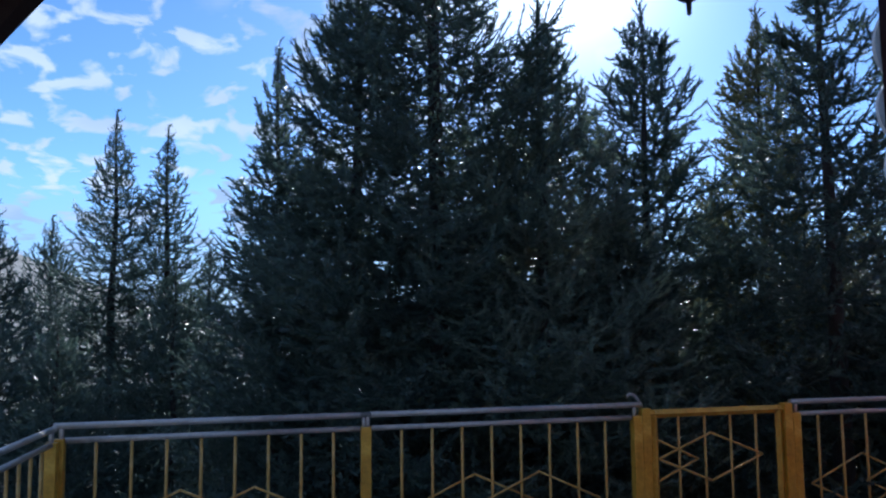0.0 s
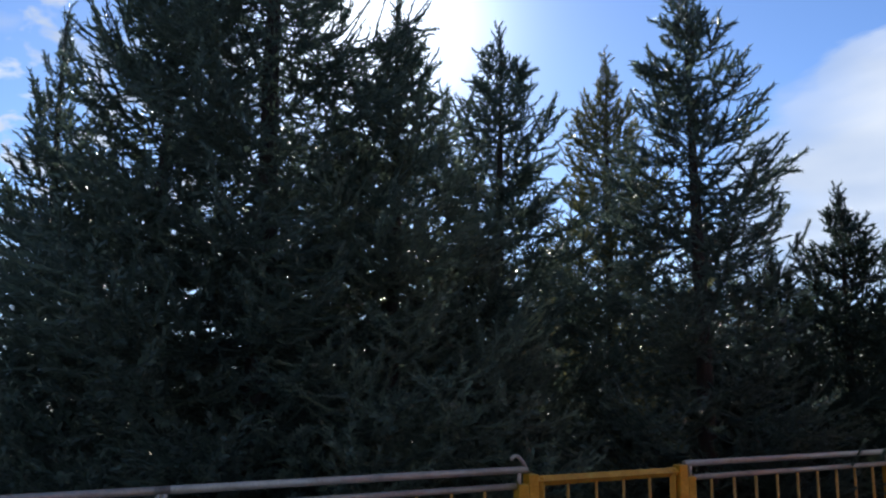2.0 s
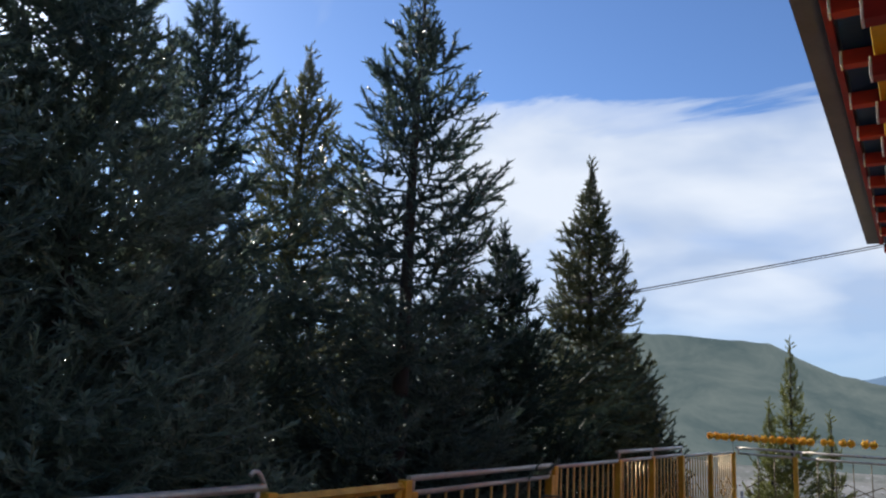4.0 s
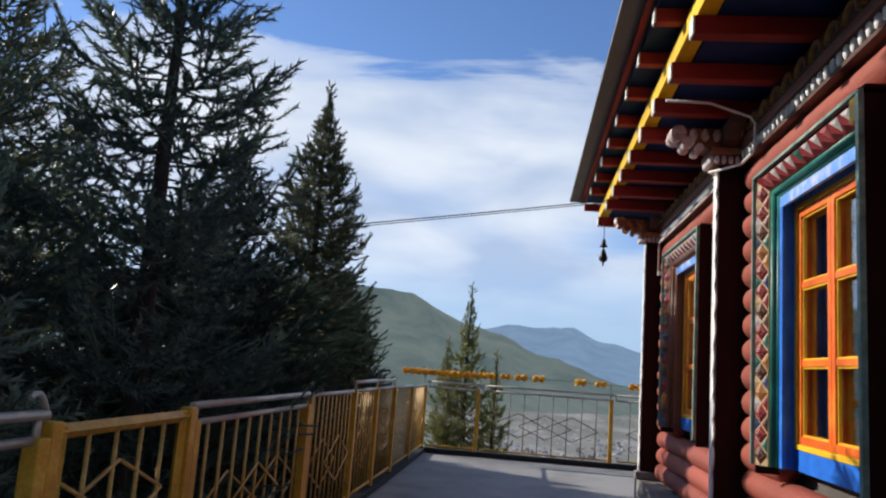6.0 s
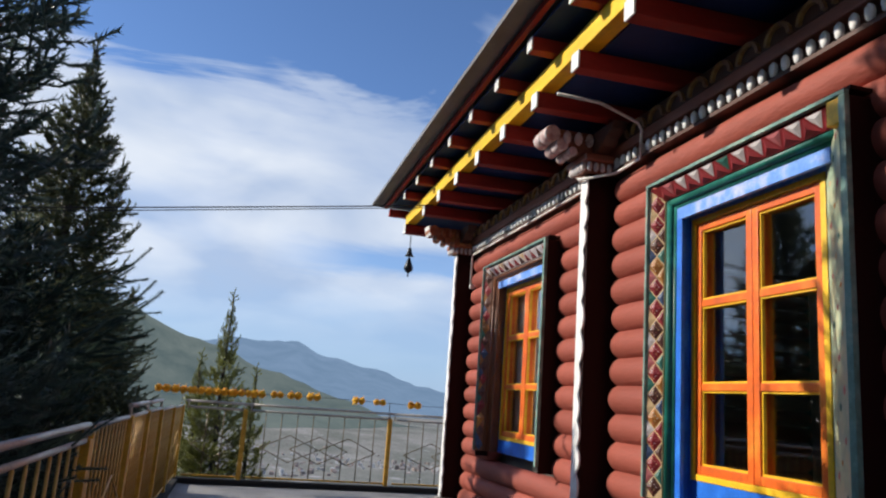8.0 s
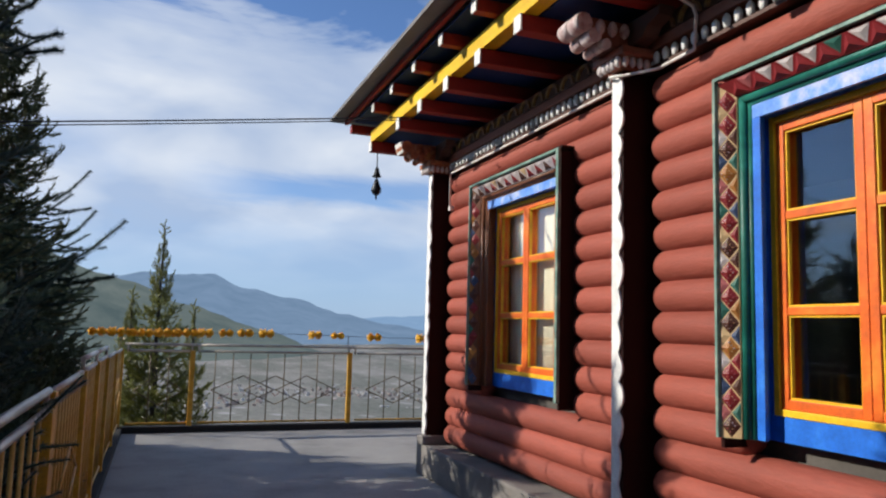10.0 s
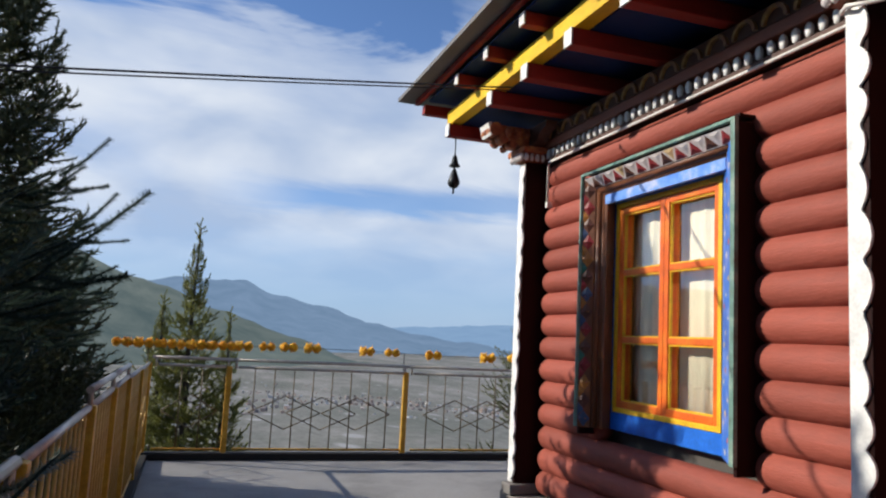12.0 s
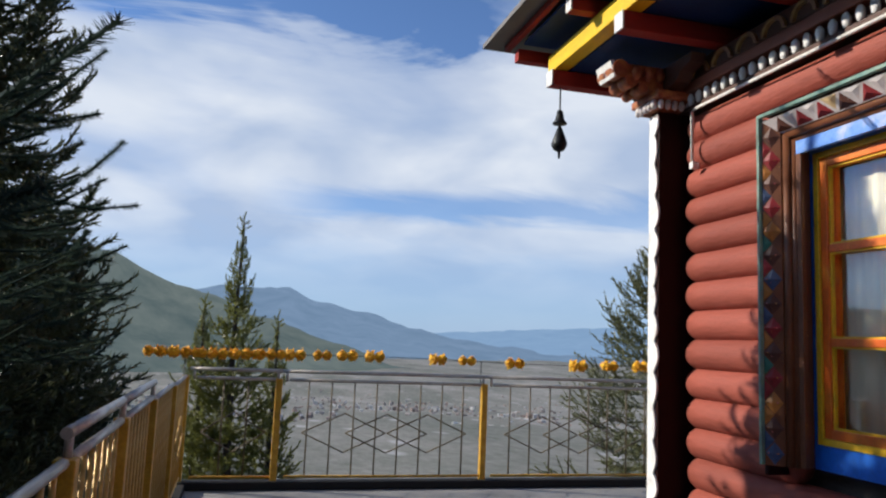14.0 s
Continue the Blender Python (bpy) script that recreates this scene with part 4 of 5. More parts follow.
    slope = lambda u, lift: (xa + (xc - xa) * u - 0.75 * lift, ya + (yb - ya) * u + 0.65 * lift)
    for k in range(24):
        zc = z0 + 0.05 + 0.069 * k + rng.uniform(-0.012, 0.012)
        u, hz = 0.5 + 0.27 * math.sin(k * 2.1 + seed), rng.uniform(0.016, 0.026)
        bloom = B()
        ring = []
        for j in range(10):
            a, rr = 2 * math.pi * j / 10, hz * (1.0 if j % 2 else 0.5)
            ring.append(bloom.verts.new((*slope(u + rr * math.cos(a) / 0.3, 0.0015), zc + rr * math.sin(a))))
        tip = bloom.verts.new((*slope(u, 0.006), zc))
        for j in range(10):
            bloom.faces.new((ring[j], ring[(j + 1) % 10], tip))
        part("painted_flower", bloom, M_TRI[(5, 4, 5, 1, 5)[k % 5] if number == 2 else (4, 1, 3, 4, 6)[k % 5]], th)
    # yellow border
    by0, by1, bz0, bz1 = iy0 + bw * 0.6 + south, iy1 - bw * 0.6, iz0 + 0.10, iz1 - bw - 0.02
    t = 0.034
    xs = xi - 0.006
    for a, b, c, d in ((by0, by0 + t, bz0, bz1), (by1 - t, by1, bz0, bz1), (by0 + t + 0.0005, by1 - t - 0.0005, bz1 - t, bz1), (by0 + t + 0.0005, by1 - t - 0.0005, bz0, bz0 + t)):
        part("yellow_border", box(B(), xs, xb, a, b, c + 0.0005, d, 0.004), M_CASEYEL, th)
    # casements
    cy0, cy1, cz0, cz1 = by0 + t + 0.001, by1 - t - 0.001, bz0 + t + 0.001, bz1 - t - 0.001
    mid_y = (cy0 + cy1) / 2
    f = 0.046
    xo, xg = xi + 0.004, xi + 0.05
    for a, b in ((cy0, mid_y - 0.002), (mid_y + 0.002, cy1)):
        cs = part("casement", box(B(), xo, xb, a, a + f, cz0, cz1, 0.005), M_ORANGE, th, "orange painted casement")
        for nm, q in (("stile", (b - f, b, cz0, cz1)), ("rail", (a + f, b - f, cz1 - f, cz1)), ("rail", (a + f, b - f, cz0, cz0 + f))):
            part(nm, box(B(), xo, xb, *q, 0.005), M_ORANGE, cs)
        for k in (1, 2):
            zz = cz0 + (cz1 - cz0) * k / 3
            part("glazing_bar", box(B(), xo + 0.004, xb, a + f, b - f, zz - 0.02, zz + 0.02, 0.004), M_ORANGE, cs)
        for k in range(3):
            p0 = cz0 + (cz1 - cz0) * k / 3 + (f if k == 0 else 0.02)
            p1 = cz0 + (cz1 - cz0) * (k + 1) / 3 - (f if k == 2 else 0.02)
            # thin bright bead round each pane
            bd = B()
            for q in ((a + f, a + f + 0.01, p0, p1), (b - f - 0.01, b - f, p0, p1), (a + f + 0.01, b - f - 0.01, p1 - 0.01, p1), (a + f + 0.01, b - f - 0.01, p0, p0 + 0.01)):
                box(bd, xo + 0.012, xo + 0.03, *q)
            part("bead", bd, M_CASEYEL, cs)
            pane = part("pane", box(B(), xg, xg + 0.004, a + f, b - f, p0, p1), M_GLASS, cs, "clear glass pane")
            pane.visible_shadow = False
    if curtain:
        for a, b, label in ((y0 + 0.36, mid_y - 0.01, "cream cloth curtain drawn behind the panes"), (mid_y + 0.005, y1 - 0.2, "cream cloth curtain drawn behind the panes")):
            bm = B()
            cols = 40
            pr = None
            for k in range(cols + 1):
                yv = a + (b - a) * k / cols
                xv = 2.165 + 0.0025 * math.sin(k * 0.8) + 0.004 * math.sin(k * 0.3 + seed) - 0.008 * math.exp(-((k - 21) / 1.2) ** 2)
                cur = [bm.verts.new((xv, yv, zz)) for zz in (1.03, 1.8, 2.6)] + [bm.verts.new((xv + 0.004, yv, zz)) for zz in (2.6, 1.8, 1.03)]
                if pr:
                    for q in range(6):
                        bm.faces.new((pr[q], cur[q], cur[(q + 1) % 6], pr[(q + 1) % 6])).smooth = True
                pr = cur
            solid("curtain", bm, M_CURTAIN, label, "curtain", group="curtains")


window(*WIN[0], M_GREEN, "dark green mouldings and dark panes", False, 1, 1)
window(*WIN[1], M_BROWN, "brown mouldings and cream curtains", True, 2, 3)


# ---- bells ----
def hanging_bell(x, y):
    th = thing("hanging_bell", "small dark bronze wind bell hung from the eaves", "bell", "eaves bells", at=(x, y, 3.28))
    part("rod", tube(B(), [(x, y, 3.284), (x, y, 3.14), (x, y, 2.92)], 0.006, 6), M_BRONZE, th)
    part("cap_bell", lathe(B(), [(0.01, 3.15), (0.02, 3.14), (0.028, 3.10), (0.034, 3.075), (0.05, 3.055), (0.05, 3.045), (0.02, 3.05)], 14, (x, y, -0.03)), M_BRONZE, th)
    bm = lathe(B(), [(0.008, 3.03), (0.02, 3.01), (0.036, 2.965), (0.054, 2.915), (0.056, 2.89), (0.04, 2.86), (0.022, 2.848), (0.01, 2.845), (0.008, 2.80), (0.004, 2.795)], 12, (x, y, -0.03))
    part("clapper_leaf", bm, M_BRONZE, th, "leaf-shaped dark bronze drop")


hanging_bell(1.35, 10.18)
hanging_bell(1.35, 2.05)

# ---- conduit ----
con = B()
tube(con, [(1.915, 9.42, 2.62), (1.915, 9.42, 2.95), (1.915, 9.40, 2.965), (1.915, 8.0, 2.962), (1.915, 6.36, 2.965), (1.79, 6.34, 2.965), (1.745, 6.27, 2.96),
           (1.79, 6.20, 2.955), (1.91, 6.02, 2.96), (1.91, 5.70, 2.965), (1.91, 5.68, 3.15), (1.87, 5.66, 3.19), (1.60, 5.65, 3.275), (1.30, 5.64, 3.28)], 0.0105, 8)
solid("wiring_conduit", con, M_PIPE, "pale thin wiring conduit run along the frieze", "conduit")
solid("junction_box", box(B(), 1.905, 1.955, 9.40, 9.44, 2.585, 2.63, 0.006), M_PIPE, "small pale plastic junction box at the conduit's end", "junction box")


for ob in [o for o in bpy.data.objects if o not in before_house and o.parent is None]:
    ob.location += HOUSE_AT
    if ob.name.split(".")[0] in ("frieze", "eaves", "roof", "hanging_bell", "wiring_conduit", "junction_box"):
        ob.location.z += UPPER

# ---- cables ----
def cable(a, b, sag, r, label):
    a, b = Vector(a), Vector(b)
    pts = [a.lerp(b, k / 16) - Vector((0, 0, sag * 4 * (k / 16) * (1 - k / 16))) for k in range(17)]
    solid("cable", tube(B(), pts, r, 6), M_CABLE, label, "cable", group="overhead cables")


cable((1.380, 8.84, 3.340), (-6.36, 6.69, 1.80), 0.03, 0.006, "thin black overhead cable from the eaves to the trees")
cable((1.380, 8.84, 3.318), (-6.36, 6.69, 1.772), 0.03, 0.0045, "thin black overhead cable from the eaves to the trees")
# ---- canopy of the neighbouring entrance ----
can = thing("entrance_canopy", "grey sheet canopy with dark fascia on timber posts", "canopy", at=(2.6, -0.7, 0))
cb = B()
e = Vector((0.47, 0.29, 0)).normalized()
nrm = Vector((e.y, -e.x, 0))
p0, p1 = Vector((1.24, -0.18, 2.5)), Vector((2.9, 0.845, 2.5))
quad = [p0, p1, p1 + nrm * 1.2, p0 + nrm * 1.2]
lo = [cb.verts.new(p + Vector((0, 0, 0.115))) for p in quad]
hi = [cb.verts.new(p + Vector((0, 0, 0.15))) for p in quad]
cb.faces.new(lo)
cb.faces.new(hi[::-1])
for k in range(4):
    cb.faces.new((lo[k], hi[k], hi[(k + 1) % 4], lo[(k + 1) % 4]))
part("canopy_sheet", cb, M_ROOF, can)
fb = B()
q0, q1 = p0 + nrm * 0.02, p1 + nrm * 0.02
vs = [fb.verts.new(v) for v in (q0, q1, q1 + nrm * 0.035, q0 + nrm * 0.035)]
vt = [fb.verts.new(v.co + Vector((0, 0, 0.112))) for v in vs]
fb.faces.new(vs)
fb.faces.new(vt[::-1])
for k in range(4):
    fb.faces.new((vs[k], vt[k], vt[(k + 1) % 4], vs[(k + 1) % 4]))
part("fascia", fb, M_COLUMN, can, "dark painted fascia board")
for p in (p0 + nrm * 1.1 + e * 0.15, p1 + nrm * 1.1 - e * 0.15):
    part("canopy_post", box(B(), p.x - 0.05, p.x + 0.05, p.y - 0.05, p.y + 0.05, 0.0, 2.612, 0.008), M_COLUMN, can)

# ---- marigold string over the north railing ----
gar = thing("marigold_garland", "string of orange marigold heads on a thin wire above the railing", "garland", at=(1.0, 13.46, 1.3))
GZ = lambda x: 1.315 + 0.012 * math.sin(x * 1.7)
part("wire", tube(B(), [(x * 0.25 - 1.5, 13.46, GZ(x * 0.25 - 1.5)) for x in range(0, 30)], 0.0035, 5), M_CABLE, gar)
for x in (-1.1, 1.985, 4.15, 5.8):
    part("wire_stay", tube(B(), [(x, 13.36, 0.004), (x, 13.44, 0.6), (x, 13.46, GZ(x))], 0.006, 6), M_CABLE, gar)


def marigold_mesh(seed):
    """A ruffled double flower head: two puffs of petals back to back."""
    rng = random.Random(seed)
    bm = B()
    for side in (-1, 1):
        cx = side * 0.044
        rows, cols = 9, 14
        grid = []
        for i in range(rows + 1):
            lat = math.pi * i / rows
            row = []
            for k in range(cols):
                lon = 2 * math.pi * k / cols
                ruffle = 1 + 0.16 * math.cos(lon * 7 + i * 1.6) * math.sin(lat) + rng.uniform(-0.07, 0.07)
                r = 0.043 * math.sin(lat) * ruffle
                row.append(bm.verts.new((cx + side * -0.047 * math.cos(lat), r * math.cos(lon), r * math.sin(lon))))
            grid.append(row)
        for r0, r1 in zip(grid, grid[1:]):
            for k in range(cols):
                bm.faces.new((r0[k], r0[(k + 1) % cols], r1[(k + 1) % cols], r1[k]))
        bmesh.ops.remove_doubles(bm, verts=bm.verts[:], dist=0.0005)
        for k in range(16):
            a = rng.uniform(0, 6.28)
            c, s = math.cos(a), math.sin(a)
            x0 = cx + rng.uniform(-0.03, 0.03)
            q, u = Vector((0, c, s)), Vector((rng.uniform(-0.4, 0.4), -s, c)).normalized()
            p = Vector((x0, 0, 0)) + q * 0.034
            v = [bm.verts.new(w) for w in (p - u * 0.012, p + u * 0.012, p + q * 0.022 + u * 0.016, p + q * 0.022 - u * 0.016)]
            bm.faces.new(v)
    return mesh_of("marigold", bm, M_MARIGOLD)


ME_MARI = [marigold_mesh(s) for s in (1, 2, 3)]
rng = random.Random(8)
xs_list = [1.49, 1.82, 2.38, 3.14, 3.54, 3.95, 4.4, 4.8, 5.4, 0.80, 0.51, 0.25, -0.03]
xv = -0.22
while xv > -1.45:
    xs_list.append(xv)
    xv -= rng.uniform(0.09, 0.15)
for k, x in enumerate(xs_list):
    o = part("marigold", ME_MARI[k % 3], None, gar)
    sc = rng.uniform(1.05, 1.25)
    o.matrix_basis = Matrix.Translation((x, 13.46 + rng.uniform(-0.015, 0.015), GZ(x))) @ Matrix.Rotation(rng.uniform(-0.3, 0.3), 4, "Z") @ Matrix.Rotation(rng.uniform(-0.3, 0.3), 4, "X") @ Matrix.Scale(sc, 4)


# ---- spruces ----
def branch_template(length, twigs, needles, seed, slim=0.2, long=0.06, lean=0.75):
    """A spruce bough along +x: stem, side twigs and needles, as points and triangles."""
    rng = np.random.RandomState(seed)
    vs, fs = [], []

    def prism(a, b, ra, rb):
        d = (b - a) / (np.linalg.norm(b - a) + 1e-9)
        u = np.cross(d, [0, 0, 1.0])
        u /= np.linalg.norm(u) + 1e-9
        w = np.cross(u, d)
        i = len(vs)
        for p, r in ((a, ra), (b, rb)):
            for k in range(3):
                t = 2 * math.pi * k / 3
                vs.append(p + r * (math.cos(t) * u + math.sin(t) * w))
        for k in range(3):
            j = (k + 1) % 3
            fs.extend(((i + k, i + j, i + 3 + j), (i + k, i + 3 + j, i + 3 + k)))

    def brush(a, b, count, size, wide=slim):
        d = (b - a)
        ln = np.linalg.norm(d)
        d = d / ln
        u = np.cross(d, [0, 0, 1.0])
        u /= np.linalg.norm(u) + 1e-9
        w = np.cross(u, d)
        prism(a, b, 0.008, 0.004)
        for k in range(count):
            s = (k + rng.rand()) / count
            t = rng.rand() * 2 * math.pi
            rad = math.cos(t) * u + math.sin(t) * w
            root = a + d * ln * s
            tip = root + size * (lean * d + 0.75 * rad)
            side = np.cross(rad, d) * size * wide
            i = len(vs)
            vs.extend((root - side, root + side, tip))
            fs.append((i, i + 1, i + 2))

    axis = lambda s: np.array([s * length * (1 - 0.12 * s * s), 0, -0.09 * length * math.sin(s * 2.4) + 0.32 * length * s ** 3])
    for s0, s1 in ((0, 0.35), (0.35, 0.7), (0.7, 1.0)):
        prism(axis(s0), axis(s1), 0.012 * (1 - s0 * 0.8), 0.012 * (1 - s1 * 0.8))
    for k in range(twigs):
        s = 0.16 + 0.8 * (k + 0.5) / twigs
        sd = 1 if k % 2 else -1
        ln = length * (0.40 - 0.26 * s) * rng.uniform(0.8, 1.25) + 0.05
        ang = math.radians(rng.uniform(20, 75)) * sd
        a = axis(s)
        b = a + ln * np.array([math.cos(ang), math.sin(ang), rng.uniform(-0.55, 0.75) + 0.4 * s * s])
        mid = (a + b) / 2 + np.array([0, 0, -0.06 * ln])
        brush(a, mid, needles // 2, long)
        brush(mid, b + np.array([0.05 * ln, 0, 0.12 * ln]), needles - needles // 2, long)
    brush(axis(0.55), axis(1.0), int(needles * 1.6), long)
    return np.array(vs), np.array(fs)


TEMPLATES = {"fine": [branch_template(l, t, n, 3 + i) for i, (l, t, n) in enumerate(((0.35, 6, 9), (0.35, 6, 9), (0.75, 12, 11), (0.75, 12, 11), (1.35, 20, 14), (1.35, 20, 14)))],
             "plain": [branch_template(l, t, n, 23 + i) for i, (l, t, n) in enumerate(((0.35, 3, 6), (0.35, 3, 6), (0.75, 6, 8), (0.75, 6, 8), (1.35, 9, 10), (1.35, 9, 10)))]}
TEMPLATES["near"] = [branch_template(l, t, n, 43 + i, 0.17, 0.050) for i, (l, t, n) in enumerate(((0.35, 7, 26), (0.35, 7, 26), (0.75, 13, 32), (0.75, 13, 32), (1.35, 21, 38), (1.35, 21, 38)))]
TEMPLATES["close"] = [branch_template(l, t, n, 63 + i, 0.075, 0.033, 0.35) for i, (l, t, n) in enumerate(((0.35, 7, 150), (0.35, 7, 150), (0.75, 12, 240), (0.75, 12, 240), (1.35, 18, 400), (1.35, 18, 400)))]
LENGTHS = (0.35, 0.35, 0.75, 0.75, 1.35, 1.35)


def spruce(x, y, top, base, spread=0.42, rmax=1.5, seed=1, detail="fine", mat=None, dense=1.0, low=None, label="dark green spruce growing close below the terrace", power=0.85, reach=()):
    """A spruce with its tip at top: whorls of boughs, shorter and rising towards the tip."""
    rng = np.random.RandomState(seed)
    V, F, count = [], [], 0
    d = 0.10
    low = base + 0.8 if low is None else low
    while top - d > low:
        r = min(rmax, spread * d ** power)
        n = max(4, int(round((4.3 + 2.4 * min(1.0, r)) * dense)))
        off = rng.rand() * 6.28
        for k in range(n):
            az = off + 6.283 * k / n + rng.uniform(-0.35, 0.35)
            ln = r * rng.choice([rng.uniform(0.85, 1.15), rng.uniform(0.4, 0.8)])
            z = top - d + rng.uniform(-0.06, 0.06)
            hx = x + ln * math.cos(az)
            lim = -1.0 if y < 6.5 else -1.2
            near_by = z < (3.2 if y < 6.5 else 1.35) and hx > lim and -1.0 < y < 13.4
            if near_by:
                ln *= max(0.12, (lim - x) / (hx - x)) if x < -1.3 else 1.0
            elev = radians(45 * math.exp(-d * 0.55) - 10 * min(1.0, d / 4.0) + rng.uniform(-12, 12))
            i = int(np.argmin([abs(ln - q) for q in LENGTHS]))
            i = i + 1 if rng.rand() < 0.5 and i % 2 == 0 else i
            tv, tf = TEMPLATES["close" if near_by and 4 < y < 6.5 else detail][i]
            s = ln / LENGTHS[i]
            p = tv * np.array([s, 0.55 * s + 0.45 * min(s, 1.0), 0.5 * s + 0.5])
            if rng.rand() < 0.5:
                p = p * np.array([1, -1, 1])
            roll = rng.uniform(-0.4, 0.4)
            p = np.stack([p[:, 0], p[:, 1] * math.cos(roll) - p[:, 2] * math.sin(roll), p[:, 1] * math.sin(roll) + p[:, 2] * math.cos(roll)], 1)
            ce, se, ca, sa = math.cos(elev), math.sin(elev), math.cos(az), math.sin(az)
            px, pz = p[:, 0] * ce - p[:, 2] * se, p[:, 0] * se + p[:, 2] * ce
            V.append(np.stack([px * ca - p[:, 1] * sa, px * sa + p[:, 1] * ca, pz + z - base], 1))
            F.append(tf + count)
            count += len(tv)
        d += (0.095 + 0.06 * min(1.0, d / 2.5)) / max(0.6, dense) * (1.25 if detail == "plain" else 1.0)
    # long single boughs, by the place of their tips
    for j, (tx, ty, tz) in enumerate(reach):
        tv, tf = TEMPLATES["close"][4 + j % 2]
        az = math.atan2(ty - y, tx - x)
        ln = math.hypot(ty - y, tx - x) / 1.02
        p = tv * np.array([ln / 1.35, 0.5, 0.8])
        ca, sa = math.cos(az), math.sin(az)
        V.append(np.stack([p[:, 0] * ca - p[:, 1] * sa, p[:, 0] * sa + p[:, 1] * ca, p[:, 2] + tz - 0.40 - base], 1))
        F.append(tf + count)
        count += len(tv)
    # leader shoot
    tv, tf = TEMPLATES[detail][1]
    bow = np.clip(tv[:, 0] / (0.88 * 0.35), 0, 1)
    flat = tv[:, 2] - 0.35 * (0.32 * bow ** 3 - 0.09 * np.sin(2.4 * bow))
    V.append(np.stack([tv[:, 1] * 0.6, flat * 0.6, tv[:, 0] + top - 0.22 - base], 1))
    F.append(tf + count)
    V, F = np.concatenate(V), np.concatenate(F)
    me = bpy.data.meshes.new("crown")
    me.vertices.add(len(V))
    me.vertices.foreach_set("co", V.astype(np.float32).ravel())
    me.loops.add(len(F) * 3)
    me.loops.foreach_set("vertex_index", F.astype(np.int32).ravel())
    me.polygons.add(len(F))
    me.polygons.foreach_set("loop_start", np.arange(0, len(F) * 3, 3, dtype=np.int32))
    me.update(calc_edges=True)
    me.materials.append(mat or M_NEEDLE)
    th = thing("spruce_tree", label, "tree", "spruces", at=(x, y, base))
    o = new("crown", me)
    o.parent = th
    h = top - base
    bm = B()
    pts = [(0.02 * math.sin(k * 1.3 + seed), 0.02 * math.cos(k * 1.7 + seed), h * k / 8 - (0.5 if k == 0 else 0)) for k in range(9)]
    rings = []
    for k, p in enumerate(pts):
        rr = 0.008 + 0.016 * (h - p[2])
        rings.append([bm.verts.new((p[0] + rr * math.cos(6.283 * j / 9), p[1] + rr * math.sin(6.283 * j / 9), p[2])) for j in range(9)])
    for r0, r1 in zip(rings, rings[1:]):
        for j in range(9):
            bm.faces.new((r0[j], r0[(j + 1) % 9], r1[(j + 1) % 9], r1[j])).smooth = True
    bm.faces.new(rings[0][::-1])
    bm.faces.new(rings[-1])
    o = new("trunk", mesh_of("trunk", bm, M_TRUNK))
    o.parent = th
    return th


def ground_z(x, y):
    return ground_height(math.hypot(x - 1.5, y - 6), math.atan2(-(x - 1.5), y - 6)) - 0.15


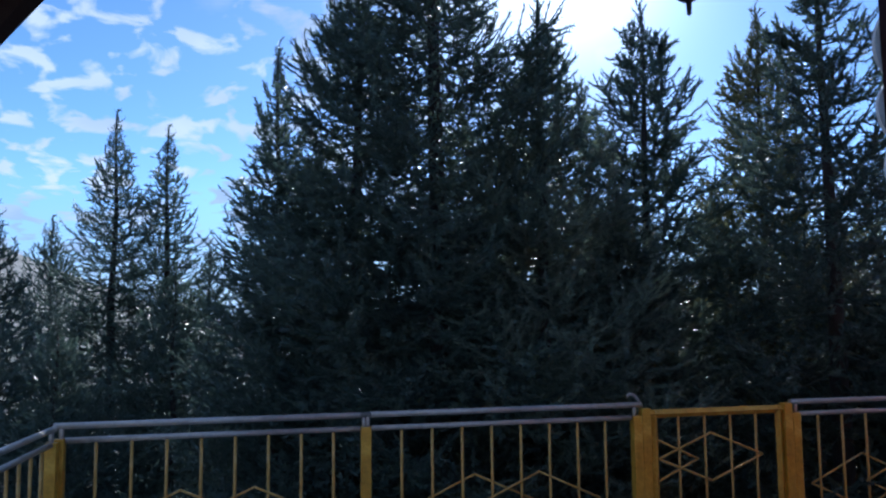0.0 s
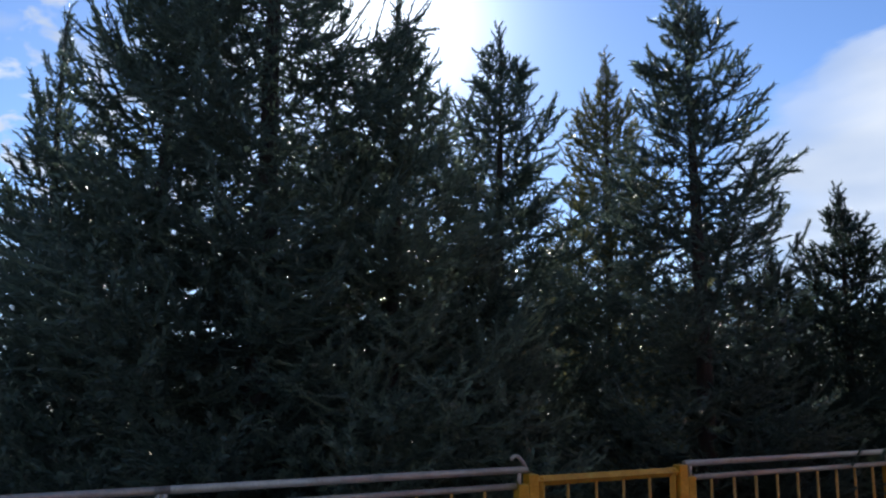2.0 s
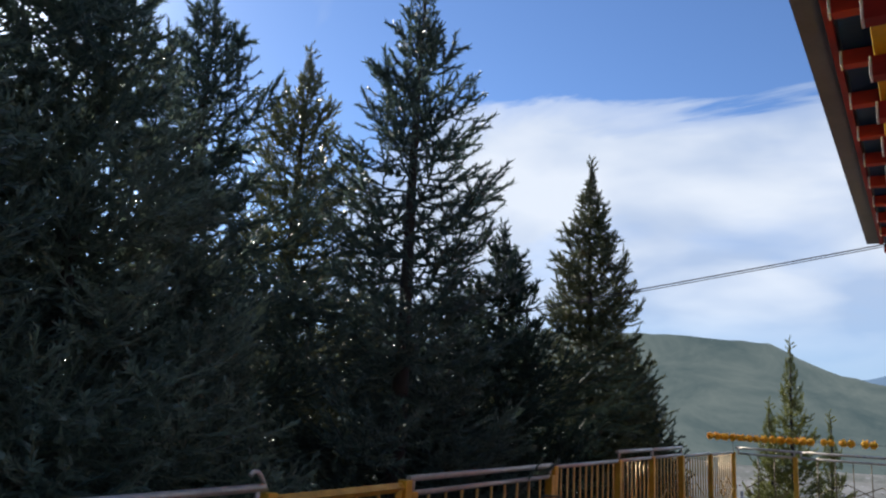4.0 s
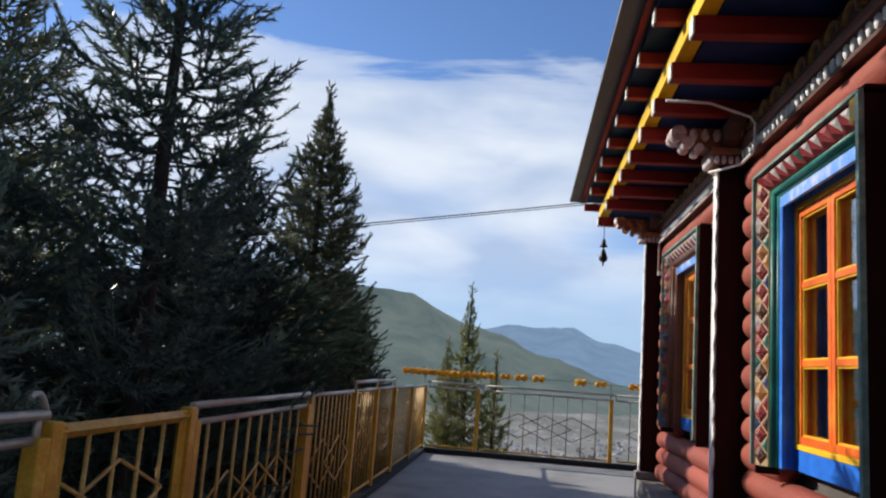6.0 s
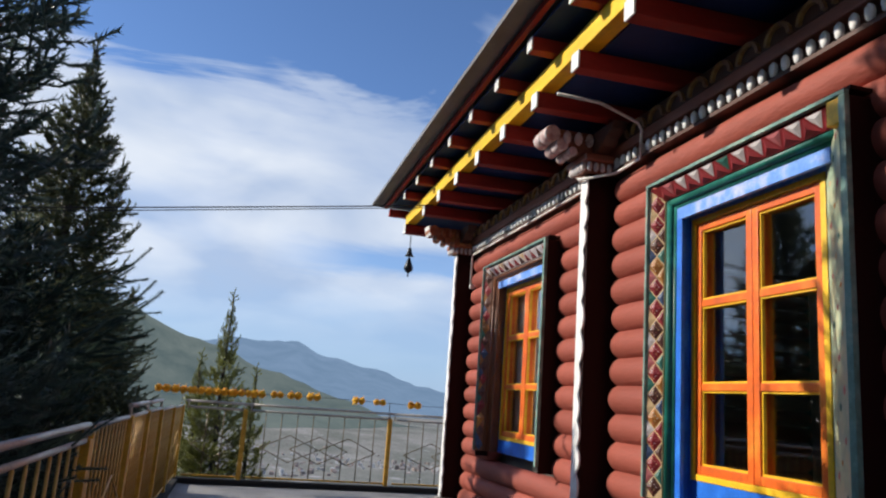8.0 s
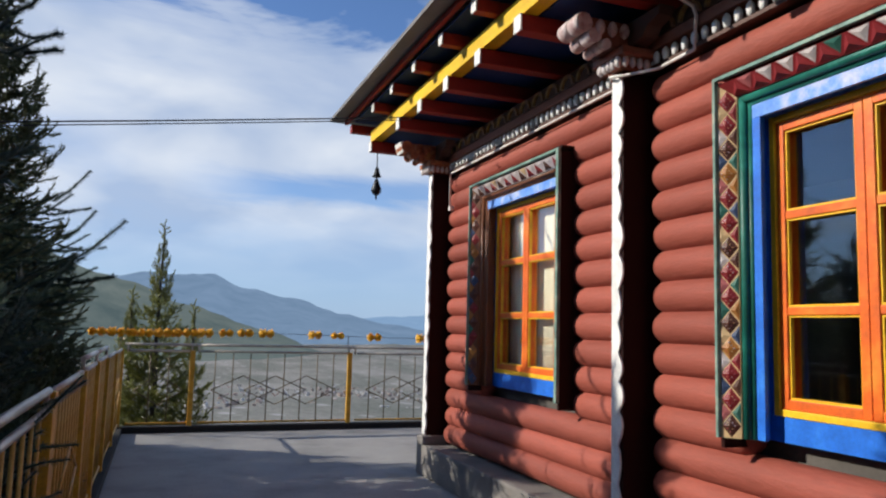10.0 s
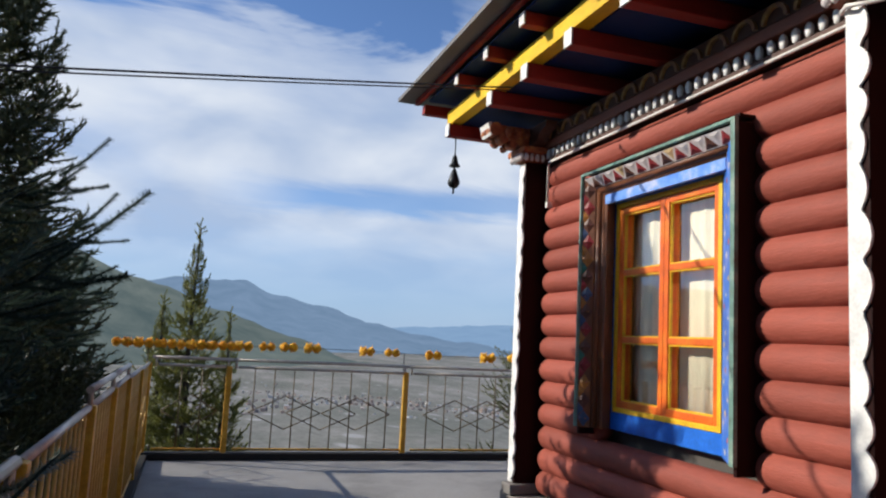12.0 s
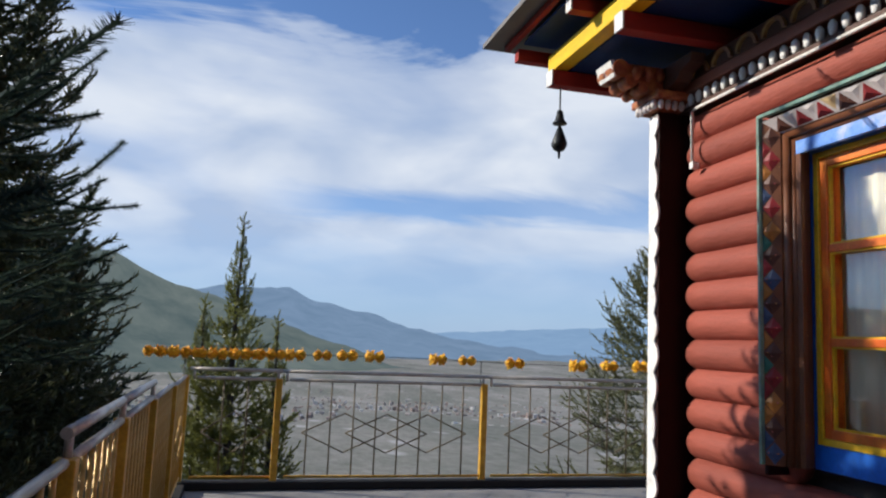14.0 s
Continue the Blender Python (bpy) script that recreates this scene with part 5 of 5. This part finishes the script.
TREES = [
    # x, y, top, spread, rmax, detail, dense
    (-2.30, 10.32, 5.02, 0.37, 1.35, "near", 1.15),
    (-2.05, 5.59, 5.4, 0.42, 1.60, "near", 0.82),
    (-4.31, 6.52, 5.5, 0.47, 1.8, "fine", 1.05),
    (-3.74, 4.67, 5.15, 0.60, 1.8, "near", 0.88),
    (-3.20, 2.20, 7.6, 0.46, 1.9, "near", 0.95),
    (-3.75, 1.50, 5.7, 0.46, 1.6, "fine", 1.1),
    (-2.85, 3.15, 4.7, 0.50, 1.5, "near", 1.0),
    (-4.25, 0.70, 4.6, 0.34, 1.5, "fine", 1.0),
    (-2.55, 8.2, 3.6, 0.58, 1.7, "near", 1.0),
    (-2.5, 7.0, 2.9, 0.55, 1.4, "fine", 1.1),
    (-3.10, 4.00, 3.0, 0.60, 1.6, "fine", 1.1),
    (-2.1, 11.5, 2.6, 0.50, 1.0, "fine", 1.2),
    (-2.2, 12.4, 1.9, 0.50, 0.95, "fine", 1.2),
    (-7.9, -1.70, 4.8, 0.40, 1.6, "plain", 1.3),
    (-8.1, -1.00, 4.65, 0.40, 1.6, "plain", 1.3),
    (-5.9, -2.60, 3.1, 0.48, 1.6, "plain", 1.3),
    (-7.4, -0.30, 2.8, 0.48, 1.7, "plain", 1.3),
    (-6.2, -0.60, 2.4, 0.60, 1.9, "plain", 1.3),
    (-4.9, -1.6, 1.8, 0.60, 1.7, "plain", 1.3),
    (-4.6, 8.4, 4.0, 0.50, 1.8, "plain", 1.3),
    (-4.8, 12.9, 4.5, 0.36, 1.5, "plain", 1.2),
    (-4.3, 10.6, 2.9, 0.55, 1.7, "plain", 1.3),
    (-5.5, 3.0, 4.4, 0.50, 1.9, "plain", 1.3),
    (-6.0, 1.2, 4.0, 0.50, 1.9, "plain", 1.3),
    (-6.3, 5.0, 3.8, 0.55, 2.0, "plain", 1.3),
    (-6.6, 7.2, 3.6, 0.55, 2.0, "plain", 1.3),
    (-7.6, 9.6, 3.4, 0.55, 2.0, "plain", 1.3),
    (-7.8, 3.6, 3.2, 0.60, 2.0, "plain", 1.3),
    (-9.5, -3.0, 3.4, 0.55, 2.0, "plain", 1.3),
]
for k, (x, y, top, sp, rm, det, dn) in enumerate(TREES):
    long_boughs = {1: [(-0.90, 5.52, 1.63)],
                   8: [(-1.05, 8.8, 2.23), (-1.05, 9.2, 1.99), (-1.1, 8.3, 2.45), (-1.08, 9.0, 1.74)],
                   9: [(-0.79, 6.58, 1.90)]}.get(k, ())
    coat = {0: M_NEEDLE_MOSS, 11: M_NEEDLE_DEEP, 12: M_NEEDLE_MOSS, 6: M_NEEDLE_PALE, 10: M_NEEDLE_PALE, 8: M_NEEDLE_DEEP, 9: M_NEEDLE_DEEP, 2: M_NEEDLE_OLIVE, 21: M_NEEDLE_OLIVE}.get(k, M_NEEDLE)
    spruce(x, y, top, ground_z(x, y), sp, rm, 40 + k, det, coat, dn, low=-1.0, reach=long_boughs)
young = "young yellow-green spruce standing beyond the railing"
spruce(-0.65, 16.63, 3.08, ground_z(-0.65, 16.63), 0.27, 0.85, 91, "fine", M_NEEDLE_WARM, 1.0, label=young)
spruce(-0.05, 17.1, 1.7, ground_z(-0.2, 17.1), 0.25, 0.6, 92, "fine", M_NEEDLE_WARM, 1.0, label=young)
spruce(-1.1, 16.9, 1.9, ground_z(-1.25, 16.9), 0.30, 0.7, 94, "fine", M_NEEDLE_WARM, 1.0, label=young)
spruce(5.62, 15.9, 3.35, ground_z(5.62, 15.9), 0.62, 1.8, 93, "fine", M_NEEDLE_OLIVE, 0.8, label=young)
